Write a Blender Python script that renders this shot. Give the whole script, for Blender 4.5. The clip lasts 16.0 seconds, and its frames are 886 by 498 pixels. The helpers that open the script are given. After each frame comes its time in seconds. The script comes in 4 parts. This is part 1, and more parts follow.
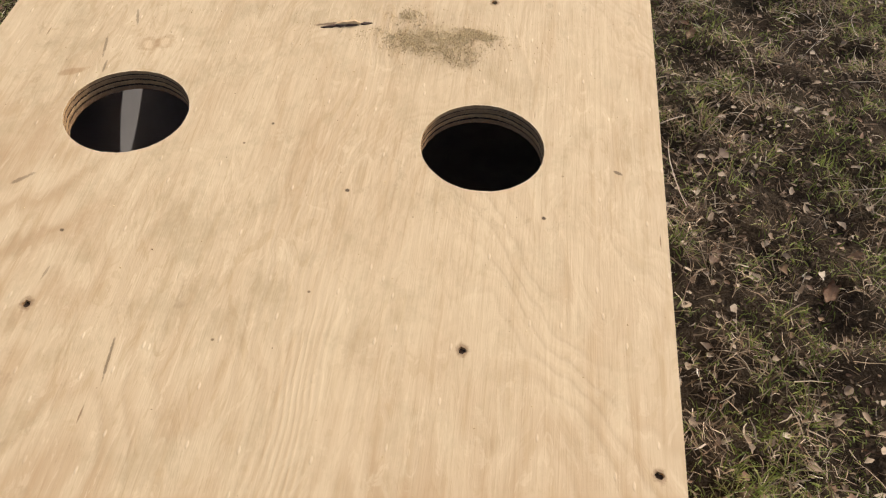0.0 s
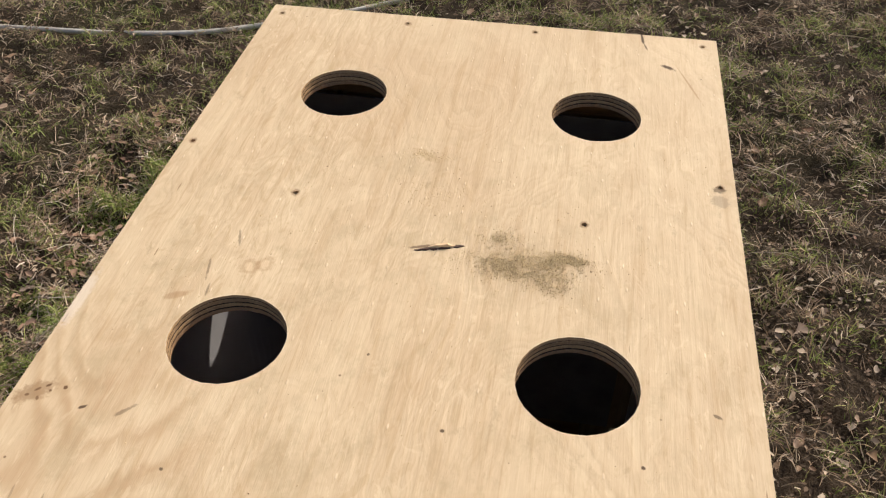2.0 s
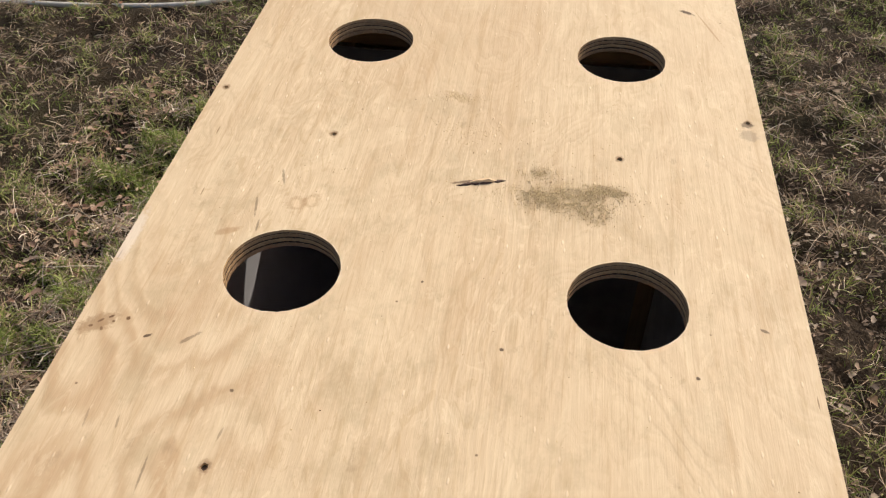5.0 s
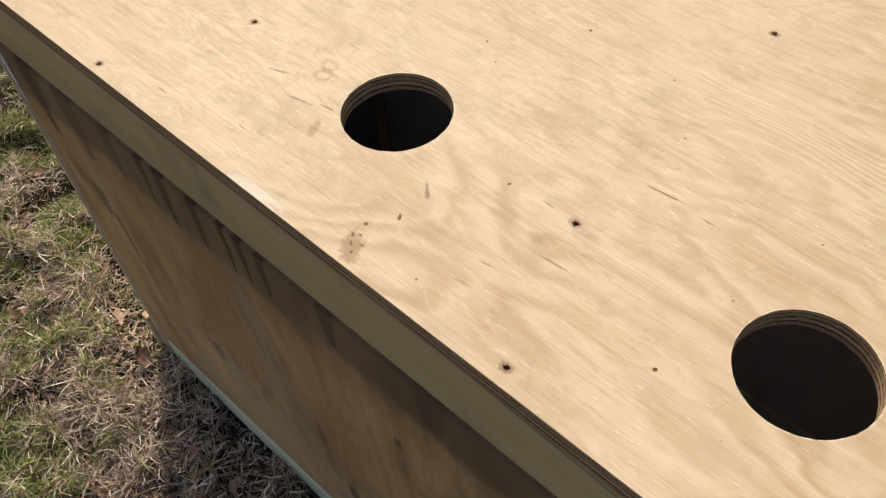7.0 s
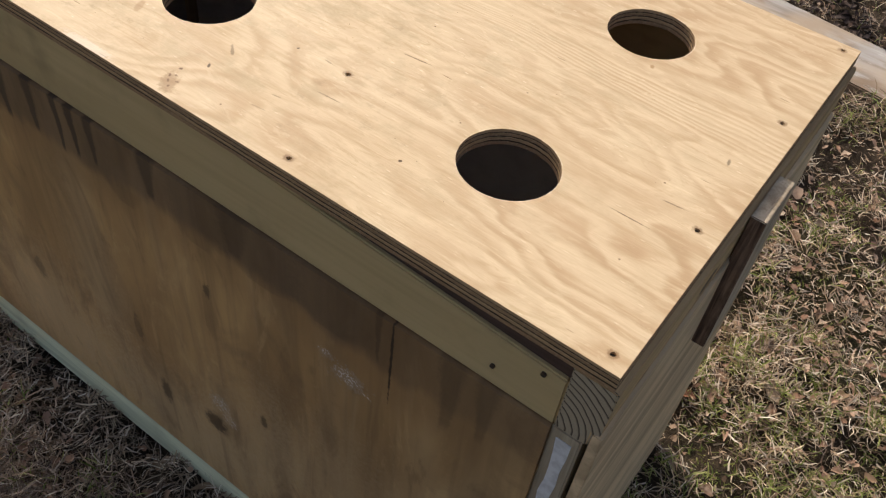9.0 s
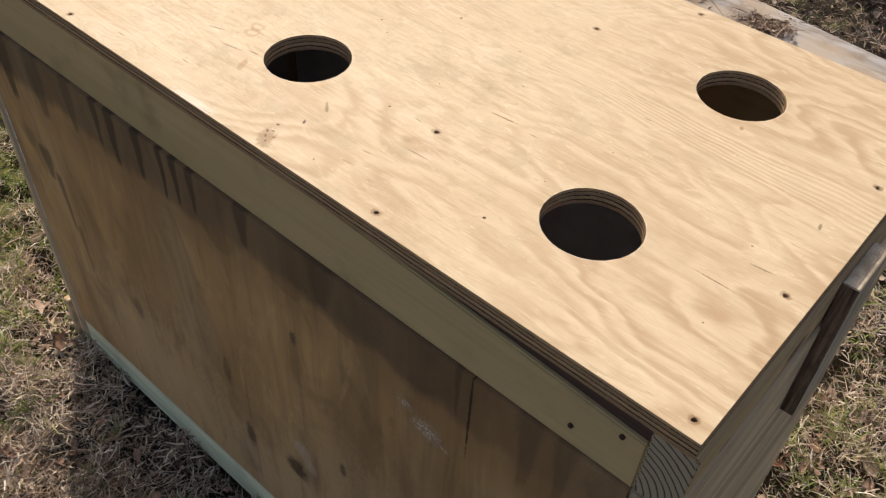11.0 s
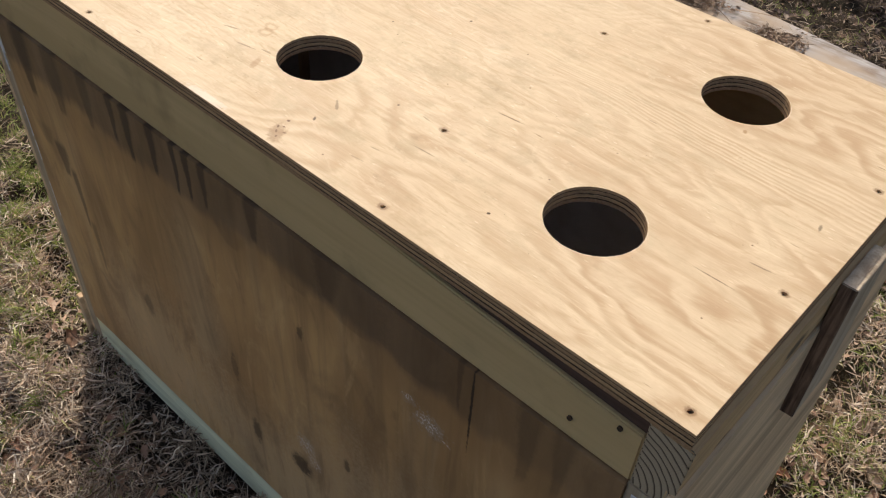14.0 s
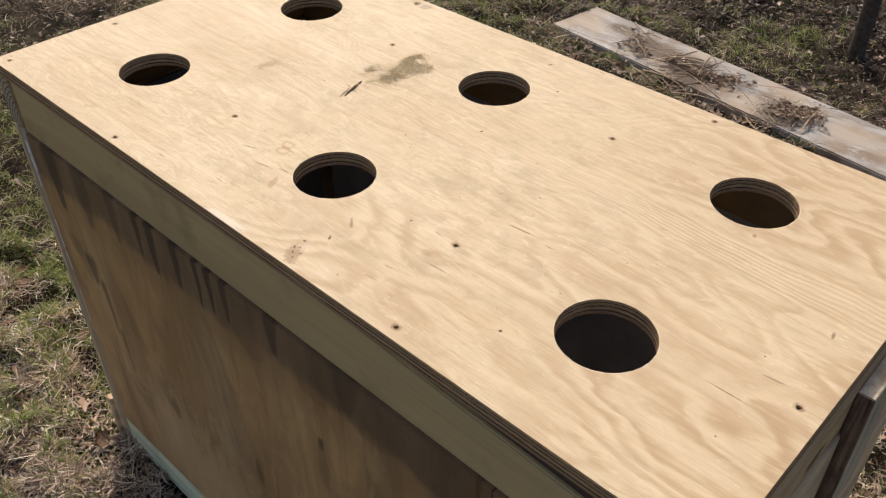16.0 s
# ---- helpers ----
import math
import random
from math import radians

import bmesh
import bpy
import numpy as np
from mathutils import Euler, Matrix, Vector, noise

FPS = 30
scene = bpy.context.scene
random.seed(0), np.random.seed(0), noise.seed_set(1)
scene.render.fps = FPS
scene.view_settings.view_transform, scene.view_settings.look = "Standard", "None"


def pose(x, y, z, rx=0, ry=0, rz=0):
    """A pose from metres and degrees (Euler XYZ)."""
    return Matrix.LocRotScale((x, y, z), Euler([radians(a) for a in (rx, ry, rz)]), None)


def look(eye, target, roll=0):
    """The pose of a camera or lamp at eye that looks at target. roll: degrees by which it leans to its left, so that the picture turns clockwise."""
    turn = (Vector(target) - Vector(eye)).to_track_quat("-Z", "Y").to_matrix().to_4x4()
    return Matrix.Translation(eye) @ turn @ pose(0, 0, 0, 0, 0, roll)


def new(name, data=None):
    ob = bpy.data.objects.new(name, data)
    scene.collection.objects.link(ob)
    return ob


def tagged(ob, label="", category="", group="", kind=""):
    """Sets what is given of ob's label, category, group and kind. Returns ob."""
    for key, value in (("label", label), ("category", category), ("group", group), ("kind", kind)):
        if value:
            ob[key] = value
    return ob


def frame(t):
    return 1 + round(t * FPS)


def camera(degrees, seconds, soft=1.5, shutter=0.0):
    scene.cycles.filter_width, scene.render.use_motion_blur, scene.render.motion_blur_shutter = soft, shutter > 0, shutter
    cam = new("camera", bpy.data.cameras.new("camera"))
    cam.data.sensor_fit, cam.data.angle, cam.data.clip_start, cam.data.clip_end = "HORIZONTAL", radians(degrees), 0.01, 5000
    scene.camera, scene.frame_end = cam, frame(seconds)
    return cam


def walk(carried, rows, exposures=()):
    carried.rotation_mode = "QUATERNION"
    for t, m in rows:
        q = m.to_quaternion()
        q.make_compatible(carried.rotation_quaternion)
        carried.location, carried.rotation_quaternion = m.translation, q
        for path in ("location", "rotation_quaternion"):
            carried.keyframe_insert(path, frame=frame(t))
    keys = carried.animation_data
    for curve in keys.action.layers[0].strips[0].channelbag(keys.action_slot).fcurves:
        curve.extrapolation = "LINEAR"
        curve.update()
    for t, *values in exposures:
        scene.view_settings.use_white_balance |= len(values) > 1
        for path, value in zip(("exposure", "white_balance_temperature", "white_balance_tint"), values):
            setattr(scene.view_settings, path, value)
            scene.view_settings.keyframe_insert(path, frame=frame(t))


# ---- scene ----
cam = camera(54.0, 16.0, soft=1.2)
PATH = [
    (0, (0.464, 0.082, 1.396), (0.385, 1.357, -0.143), 3.4),
    (0.1, (0.435, 0.107, 1.432), (0.388, 1.394, -0.099), 5.1),
    (0.2, (0.441, 0.105, 1.443), (0.351, 1.452, -0.033), 4.3),
    (0.5, (0.429, 0.108, 1.443), (0.282, 1.535, 0.05), 2.9),
    (1, (0.43, 0.128, 1.45), (0.234, 1.588, 0.097), 1.5),
    (1.5, (0.424, 0.135, 1.453), (0.209, 1.602, 0.111), 1.3),
    (2, (0.424, 0.141, 1.457), (0.18, 1.609, 0.12), 0.3),
    (2.5, (0.431, 0.147, 1.457), (0.183, 1.618, 0.125), 0.1),
    (3, (0.431, 0.135, 1.457), (0.174, 1.606, 0.127), 0.1),
    (3.5, (0.425, 0.131, 1.46), (0.146, 1.61, 0.143), 0.3),
    (4, (0.425, 0.131, 1.462), (0.144, 1.612, 0.148), 0.4),
    (4.5, (0.424, 0.121, 1.454), (0.164, 1.597, 0.13), 0.7),
    (4.7, (0.415, 0.086, 1.435), (0.181, 1.555, 0.097), 1.0),
    (6.8, (-0.196, 0.136, 1.434), (0.449, 1.152, -0.164), -6.4),
    (7, (-0.225, 0.157, 1.435), (0.608, 1.073, -0.136), -5.6),
    (7.5, (-0.355, 0.132, 1.454), (0.783, 0.779, -0.057), -0.1),
    (8, (-0.404, 0.079, 1.456), (0.832, 0.605, -0.026), 4.7),
    (8.2, (-0.414, 0.025, 1.45), (0.813, 0.573, -0.031), 5.7),
    (10.3, (-0.429, -0.107, 1.443), (0.68, 0.761, 0.023), 5.1),
    (10.5, (-0.427, -0.094, 1.445), (0.681, 0.782, 0.029), 4.8),
    (11, (-0.427, -0.081, 1.455), (0.683, 0.825, 0.06), 3.5),
    (11.5, (-0.43, -0.086, 1.46), (0.677, 0.857, 0.087), 2.9),
    (12, (-0.432, -0.099, 1.457), (0.671, 0.855, 0.088), 3.0),
    (12.5, (-0.436, -0.105, 1.45), (0.675, 0.833, 0.078), 4.4),
    (13, (-0.447, -0.097, 1.445), (0.66, 0.825, 0.058), 5.3),
    (13.5, (-0.45, -0.102, 1.452), (0.647, 0.837, 0.068), 4.1),
    (14, (-0.44, -0.102, 1.453), (0.667, 0.838, 0.078), 3.7),
    (14.5, (-0.439, -0.097, 1.454), (0.675, 0.836, 0.08), 3.8),
    (15, (-0.437, -0.099, 1.458), (0.673, 0.861, 0.099), 2.9),
    (15.5, (-0.43, -0.101, 1.493), (0.69, 0.925, 0.191), 1.4),
    (16, (-0.411, -0.1, 1.503), (0.719, 0.964, 0.242), 0.0),
]
walk(cam, [(t, look(eye, target, roll)) for t, eye, target, roll in PATH],
     [(0, -0.2, 6850, 11), (0.5, -0.07, 6750, 11), (4.7, -0.06, 6800, 11), (6.8, 0.06, 6650, 11), (7.1, -0.15, 6750, 11), (7.5, -0.38, 6850, 11), (8.2, -0.22, 6850, 11), (10.3, 0.0, 6750, 11), (15.0, 0.0, 6650, 11), (16, -0.09, 6600, 11)])

# Sizes of the box, in metres
W, L, H = 0.61, 1.235, 0.89
PLY = 0.0205
RAIL_TOP, RAIL_LOW = H - PLY, H - PLY - 0.089
SIDE_LOW = H - 0.113
LAP = 0.801
BATTEN = 0.112
HOLE_R = 0.0521
HOLES = [(0.1515, 0.2060), (0.4590, 0.2068), (0.1535, 0.6172), (0.4590, 0.6172), (0.1535, 1.0255), (0.4590, 1.0255)]
SCREWS = [(0.017, 1.211), (0.196, 1.211), (0.37, 1.217), (0.591, 1.215), (0.011, 0.896), (0.153, 0.825), (0.455, 0.824),
          (0.594, 0.91), (0.153, 0.411), (0.461, 0.413), (0.593, 0.336), (0.015, 0.366), (0.017, 0.016), (0.194, 0.023),
          (0.406, 0.022), (0.595, 0.018)]

# ---- light ----
SUN_WAY = Vector((-0.59, -0.81, -0.85))
sun = new("sun", bpy.data.lights.new("sun", "SUN"))
sun.data.energy, sun.data.angle, sun.data.color = 3.25, radians(0.6), (1.0, 0.93, 0.82)
sun.matrix_world = look(-10 * SUN_WAY, (0, 0, 0))
world = bpy.data.worlds.new("sky")
scene.world = world
world.use_nodes = True
sky = world.node_tree.nodes.new("ShaderNodeTexSky")
sky.sky_type, sky.sun_disc = "NISHITA", False
sky.dust_density, sky.ozone_density = 5.0, 0.6
sky.sun_elevation, sky.sun_rotation = math.atan2(0.85, 1.0), math.atan2(0.59, 0.81)
background = world.node_tree.nodes["Background"]
background.inputs[1].default_value = 0.15
world.node_tree.links.new(sky.outputs[0], background.inputs[0])


# ---- materials ----
class Nodes:
    """A short way to write a node material."""

    def __init__(self, name, rough=0.6, metal=0.0, spec=0.5):
        self.mat = bpy.data.materials.new(name)
        self.mat.use_nodes = True
        self.tree = self.mat.node_tree
        self.shader = self.tree.nodes["Principled BSDF"]
        self.shader.inputs["Roughness"].default_value = rough
        self.shader.inputs["Metallic"].default_value = metal
        self.shader.inputs["Specular IOR Level"].default_value = spec
        self.coords = self.tree.nodes.new("ShaderNodeTexCoord").outputs["Object"]

    def put(self, socket, value):
        if isinstance(value, bpy.types.NodeSocket):
            self.tree.links.new(value, socket)
        elif isinstance(value, tuple) and len(value) == 3 and socket.type == "RGBA":
            socket.default_value = (*value, 1)
        else:
            socket.default_value = value

    def math(self, op, a, b=0.0, clamp=False):
        n = self.tree.nodes.new("ShaderNodeMath")
        n.operation, n.use_clamp = op, clamp
        self.put(n.inputs[0], a)
        self.put(n.inputs[1], b)
        return n.outputs[0]

    def scaled(self, vec, scale, move=(0, 0, 0), turn=(0, 0, 0)):
        n = self.tree.nodes.new("ShaderNodeMapping")
        self.put(n.inputs[0], vec)
        n.inputs["Location"].default_value, n.inputs["Rotation"].default_value, n.inputs["Scale"].default_value = move, turn, scale
        return n.outputs[0]

    def noise(self, vec, scale=1.0, detail=3.0, rough=0.55, distort=0.0):
        n = self.tree.nodes.new("ShaderNodeTexNoise")
        self.put(n.inputs["Vector"], vec)
        n.inputs["Scale"].default_value, n.inputs["Detail"].default_value = scale, detail
        n.inputs["Roughness"].default_value, n.inputs["Distortion"].default_value = rough, distort
        return n.outputs["Fac"]

    def cells(self, vec, scale=1.0):
        n = self.tree.nodes.new("ShaderNodeTexVoronoi")
        self.put(n.inputs["Vector"], vec)
        n.inputs["Scale"].default_value = scale
        return n.outputs["Distance"], n.outputs["Color"]

    def ramp(self, fac, lo, hi, a=0.0, b=1.0):
        n = self.tree.nodes.new("ShaderNodeMapRange")
        n.interpolation_type = "SMOOTHSTEP"
        self.put(n.inputs[0], fac)
        for i, v in enumerate((lo, hi, a, b)):
            n.inputs[i + 1].default_value = v
        return n.outputs[0]

    def mix(self, fac, a, b, mode="MIX"):
        n = self.tree.nodes.new("ShaderNodeMix")
        n.data_type, n.blend_type = "RGBA", mode
        self.put(n.inputs[0], fac)
        self.put(n.inputs[6], a)
        self.put(n.inputs[7], b)
        return n.outputs[2]

    def colours(self, fac, stops):
        n = self.tree.nodes.new("ShaderNodeValToRGB")
        self.put(n.inputs[0], fac)
        el = n.color_ramp.elements
        while len(el) < len(stops):
            el.new(0.5)
        for e, (at, c) in zip(el, stops):
            e.position, e.color = at, (*c, 1)
        return n.outputs[0]

    def split(self, vec):
        n = self.tree.nodes.new("ShaderNodeSeparateXYZ")
        self.put(n.inputs[0], vec)
        return n.outputs

    def island(self):
        return self.tree.nodes.new("ShaderNodeNewGeometry").outputs["Random Per Island"]

    def spot(self, at, size, turn=0.0, soft=0.35, fray=0.9):
        """A frayed oval mark on a face whose normal is z (at: x, y) or any face (at: x, y, z)."""
        at3 = Vector((*at, H) if len(at) == 2 else at)
        size3 = (*size, 1.0) if len(size) == 2 else size
        n = self.tree.nodes.new("ShaderNodeVectorMath")
        n.operation = "SUBTRACT"
        self.put(n.inputs[0], self.coords)
        n.inputs[1].default_value = at3
        v = self.scaled(self.scaled(n.outputs[0], (1, 1, 1), turn=(0, 0, -turn)), tuple(1 / s for s in size3))
        far = self.tree.nodes.new("ShaderNodeVectorMath")
        far.operation = "LENGTH"
        self.put(far.inputs[0], v)
        rough = self.noise(self.coords, 190, 4, 0.65)
        d = self.math("ADD", far.outputs["Value"], self.math("MULTIPLY", self.math("SUBTRACT", rough, 0.5), 2 * fray))
        return self.ramp(d, 1 - soft, 1 + soft, 1, 0)

    def done(self, colour, bump=None, strength=0.2, distance=0.002, rough=None):
        self.put(self.shader.inputs["Base Color"], colour)
        if bump is not None:
            n = self.tree.nodes.new("ShaderNodeBump")
            n.inputs["Strength"].default_value, n.inputs["Distance"].default_value = strength, distance
            self.put(n.inputs["Height"], bump)
            self.put(self.shader.inputs["Normal"], n.outputs[0])
        if rough is not None:
            self.put(self.shader.inputs["Roughness"], rough)
        return self.mat


def plywood_face():
    m = Nodes("plywood_face", 0.55, spec=0.2)
    x, y, z = m.split(m.coords)
    # growth rings of the peeled veneer: contours of a slow field, drawn out along the sheet
    broad = m.noise(m.scaled(m.coords, (3.4, 1.15, 1), move=(0.35, 0.2, 0)), 1.0, 2.2, 0.5, 0.5)
    waver = m.noise(m.scaled(m.coords, (17, 8, 1)), 1.0, 3, 0.5)
    ripple = m.noise(m.scaled(m.coords, (34, 26, 1)), 1.0, 2, 0.5)
    height = m.math("ADD", m.math("MULTIPLY", broad, 25.0), m.math("MULTIPLY", waver, 3.4))
    height = m.math("ADD", height, m.math("ADD", m.math("MULTIPLY", x, 11.0), m.math("MULTIPLY", ripple, 0.32)))
    f = m.math("FRACT", height)
    rings = m.math("MULTIPLY", m.ramp(f, 0.1, 0.7), m.ramp(f, 0.7, 1.0, 1, 0))
    close_f = m.math("FRACT", m.math("ADD", m.math("MULTIPLY", height, 3.0), m.math("MULTIPLY", ripple, 2.2)))
    close_rings = m.math("MULTIPLY", m.ramp(close_f, 0.2, 0.8), m.ramp(close_f, 0.8, 1.0, 1, 0))
    patchy = m.noise(m.scaled(m.coords, (3.4, 2.4, 1)), 1.3, 2)
    front = m.ramp(m.math("ADD", y, m.math("MULTIPLY", patchy, 0.3)), 0.30, 0.60, 1.0, 0.20)
    flank = m.spot((0.06, 0.47), (0.12, 0.16), soft=0.6, fray=0.4)
    strength = m.math("MULTIPLY", m.ramp(patchy, 0.34, 0.56, 0.5, 1.0), m.math("MAXIMUM", front, m.math("MULTIPLY", flank, 0.75)))
    pores = m.noise(m.scaled(m.coords, (380, 14, 1)), 1.0, 3, 0.6)
    close = m.noise(m.scaled(m.coords, (95, 6, 1), move=(2, 1, 0)), 1.0, 3, 0.6, 0.6)
    blotch = m.noise(m.scaled(m.coords, (9, 5, 1)), 1.0, 4, 0.6)
    pink = m.noise(m.scaled(m.coords, (4, 2.4, 1), move=(3, 7, 0)), 1.0, 2)
    colour = m.mix(m.math("MULTIPLY", rings, strength), (0.612, 0.486, 0.324), (0.455, 0.318, 0.188))
    colour = m.mix(m.math("MULTIPLY", close_rings, m.math("MULTIPLY", m.ramp(patchy, 0.6, 0.4, 0.05, 0.36), m.ramp(y, 0.3, 0.7, 0.35, 1.0))), colour, (0.455, 0.325, 0.19))
    colour = m.mix(m.ramp(blotch, 0.42, 0.7, 0, 0.6), colour, (0.66, 0.535, 0.365))
    colour = m.mix(m.ramp(pink, 0.42, 0.7, 0, 0.34), colour, (0.50, 0.355, 0.215))
    colour = m.mix(m.ramp(close, 0.5, 0.7, 0, 0.34), colour, (0.42, 0.272, 0.142))
    colour = m.mix(m.ramp(close, 0.46, 0.3, 0, 0.4), colour, (0.68, 0.56, 0.38))
    colour = m.mix(m.ramp(pores, 0.54, 0.72, 0, 0.2), colour, (0.36, 0.22, 0.105))
    colour = m.mix(m.math("MULTIPLY", rings, m.math("MULTIPLY", strength, 0.35)), colour, (0.44, 0.305, 0.18))
    # feathery curl of the grain, pale and dark side by side
    mottle = m.noise(m.scaled(m.coords, (50, 14, 1)), 1.0, 5, 0.62, 2.6)
    flecked = m.ramp(m.noise(m.scaled(m.coords, (5, 3, 1), move=(1, 5, 0)), 1.0, 2), 0.36, 0.64, 0.3, 1.0)
    colour = m.mix(m.math("MULTIPLY", m.ramp(mottle, 0.54, 0.64, 0, 0.42), flecked), colour, (0.44, 0.31, 0.17))
    colour = m.mix(m.math("MULTIPLY", m.ramp(mottle, 0.45, 0.35, 0, 0.55), flecked), colour, (0.70, 0.58, 0.40))
    # grey handling dirt, thickest round the middle of the sheet
    dirt = m.noise(m.scaled(m.coords, (22, 15, 1)), 1.0, 5, 0.7)
    handled = m.spot((0.24, 0.56), (0.30, 0.34), soft=0.8, fray=0.3)
    colour = m.mix(m.math("MULTIPLY", m.ramp(dirt, 0.46, 0.7, 0, 0.65), m.math("ADD", m.math("MULTIPLY", handled, 0.75), 0.25)), colour, (0.41, 0.315, 0.19))
    smudge = m.noise(m.scaled(m.coords, (60, 38, 1), turn=(0, 0, 0.6)), 1.0, 4, 0.7)
    worn = m.ramp(m.noise(m.coords, 4.5, 2), 0.48, 0.66)
    colour = m.mix(m.math("MULTIPLY", m.ramp(smudge, 0.56, 0.72, 0, 0.45), worn), colour, (0.32, 0.23, 0.135))
    # short cracks, torn fibres and pale flecks along the grain
    tear, which = m.cells(m.scaled(m.coords, (120, 13, 1), turn=(0, 0, 0.14)), 1.0)
    torn = m.math("MULTIPLY", m.ramp(tear, 0.04, 0.11, 1, 0), m.ramp(m.math("ADD", m.split(which)[1], m.math("MULTIPLY", handled, 0.05)), 0.935, 0.945))
    colour = m.mix(m.math("MULTIPLY", torn, 0.7), colour, (0.22, 0.13, 0.065))
    lift, pale_pick = m.cells(m.scaled(m.coords, (170, 60, 1), turn=(0, 0, -0.1), move=(3, 1, 0)), 1.0)
    lifted = m.math("MULTIPLY", m.ramp(lift, 0.10, 0.24, 1, 0), m.ramp(m.split(pale_pick)[2], 0.95, 0.97))
    colour = m.mix(m.math("MULTIPLY", lifted, m.math("MULTIPLY", flecked, 0.5)), colour, (0.80, 0.69, 0.51))
    for scale, limit, much in ((34, 0.72, 0.8), (75, 0.80, 0.8), (170, 0.84, 0.7)):
        near, pick = m.cells(m.coords, scale)
        keep = m.ramp(m.split(pick)[0], limit, limit + 0.02)
        speck = m.math("MULTIPLY", m.ramp(near, 0.02, 0.055, 1, 0), keep)
        colour = m.mix(m.math("MULTIPLY", speck, much), colour, (0.13, 0.075, 0.04))
    # frayed pale fibres here and there round each sawn hole
    fray = m.ramp(m.noise(m.coords, 55, 2), 0.45, 0.62, 0.1, 0.75)
    for x0, y0 in HOLES:
        n = m.tree.nodes.new("ShaderNodeVectorMath")
        n.operation = "DISTANCE"
        m.put(n.inputs[0], m.coords)
        n.inputs[1].default_value = (x0, y0, H)
        rim = m.math("ADD", n.outputs["Value"], m.math("MULTIPLY", m.noise(m.coords, 420, 3), 0.0022))
        colour = m.mix(m.math("MULTIPLY", m.ramp(rim, HOLE_R + 0.0012, HOLE_R + 0.0026, 1, 0), fray), colour, (0.74, 0.63, 0.48))
    for x0, y0 in SCREWS:
        colour = m.mix(m.math("MULTIPLY", m.spot((x0, y0), (0.0044, 0.0052), 0.1), 0.6), colour, (0.17, 0.085, 0.035))
    for at, size, turn, tint, much in SPOTS:
        colour = m.mix(m.math("MULTIPLY", m.spot(at, size, turn), much), colour, tint)
    relief = m.math("ADD", m.math("ADD", m.math("MULTIPLY", rings, 0.5), mottle), m.math("ADD", pores, m.math("MULTIPLY", torn, -1.5)))
    relief = m.math("ADD", relief, lifted)
    return m.done(colour, relief, 0.3, 0.0009, m.ramp(blotch, 0.3, 0.7, 0.54, 0.72))


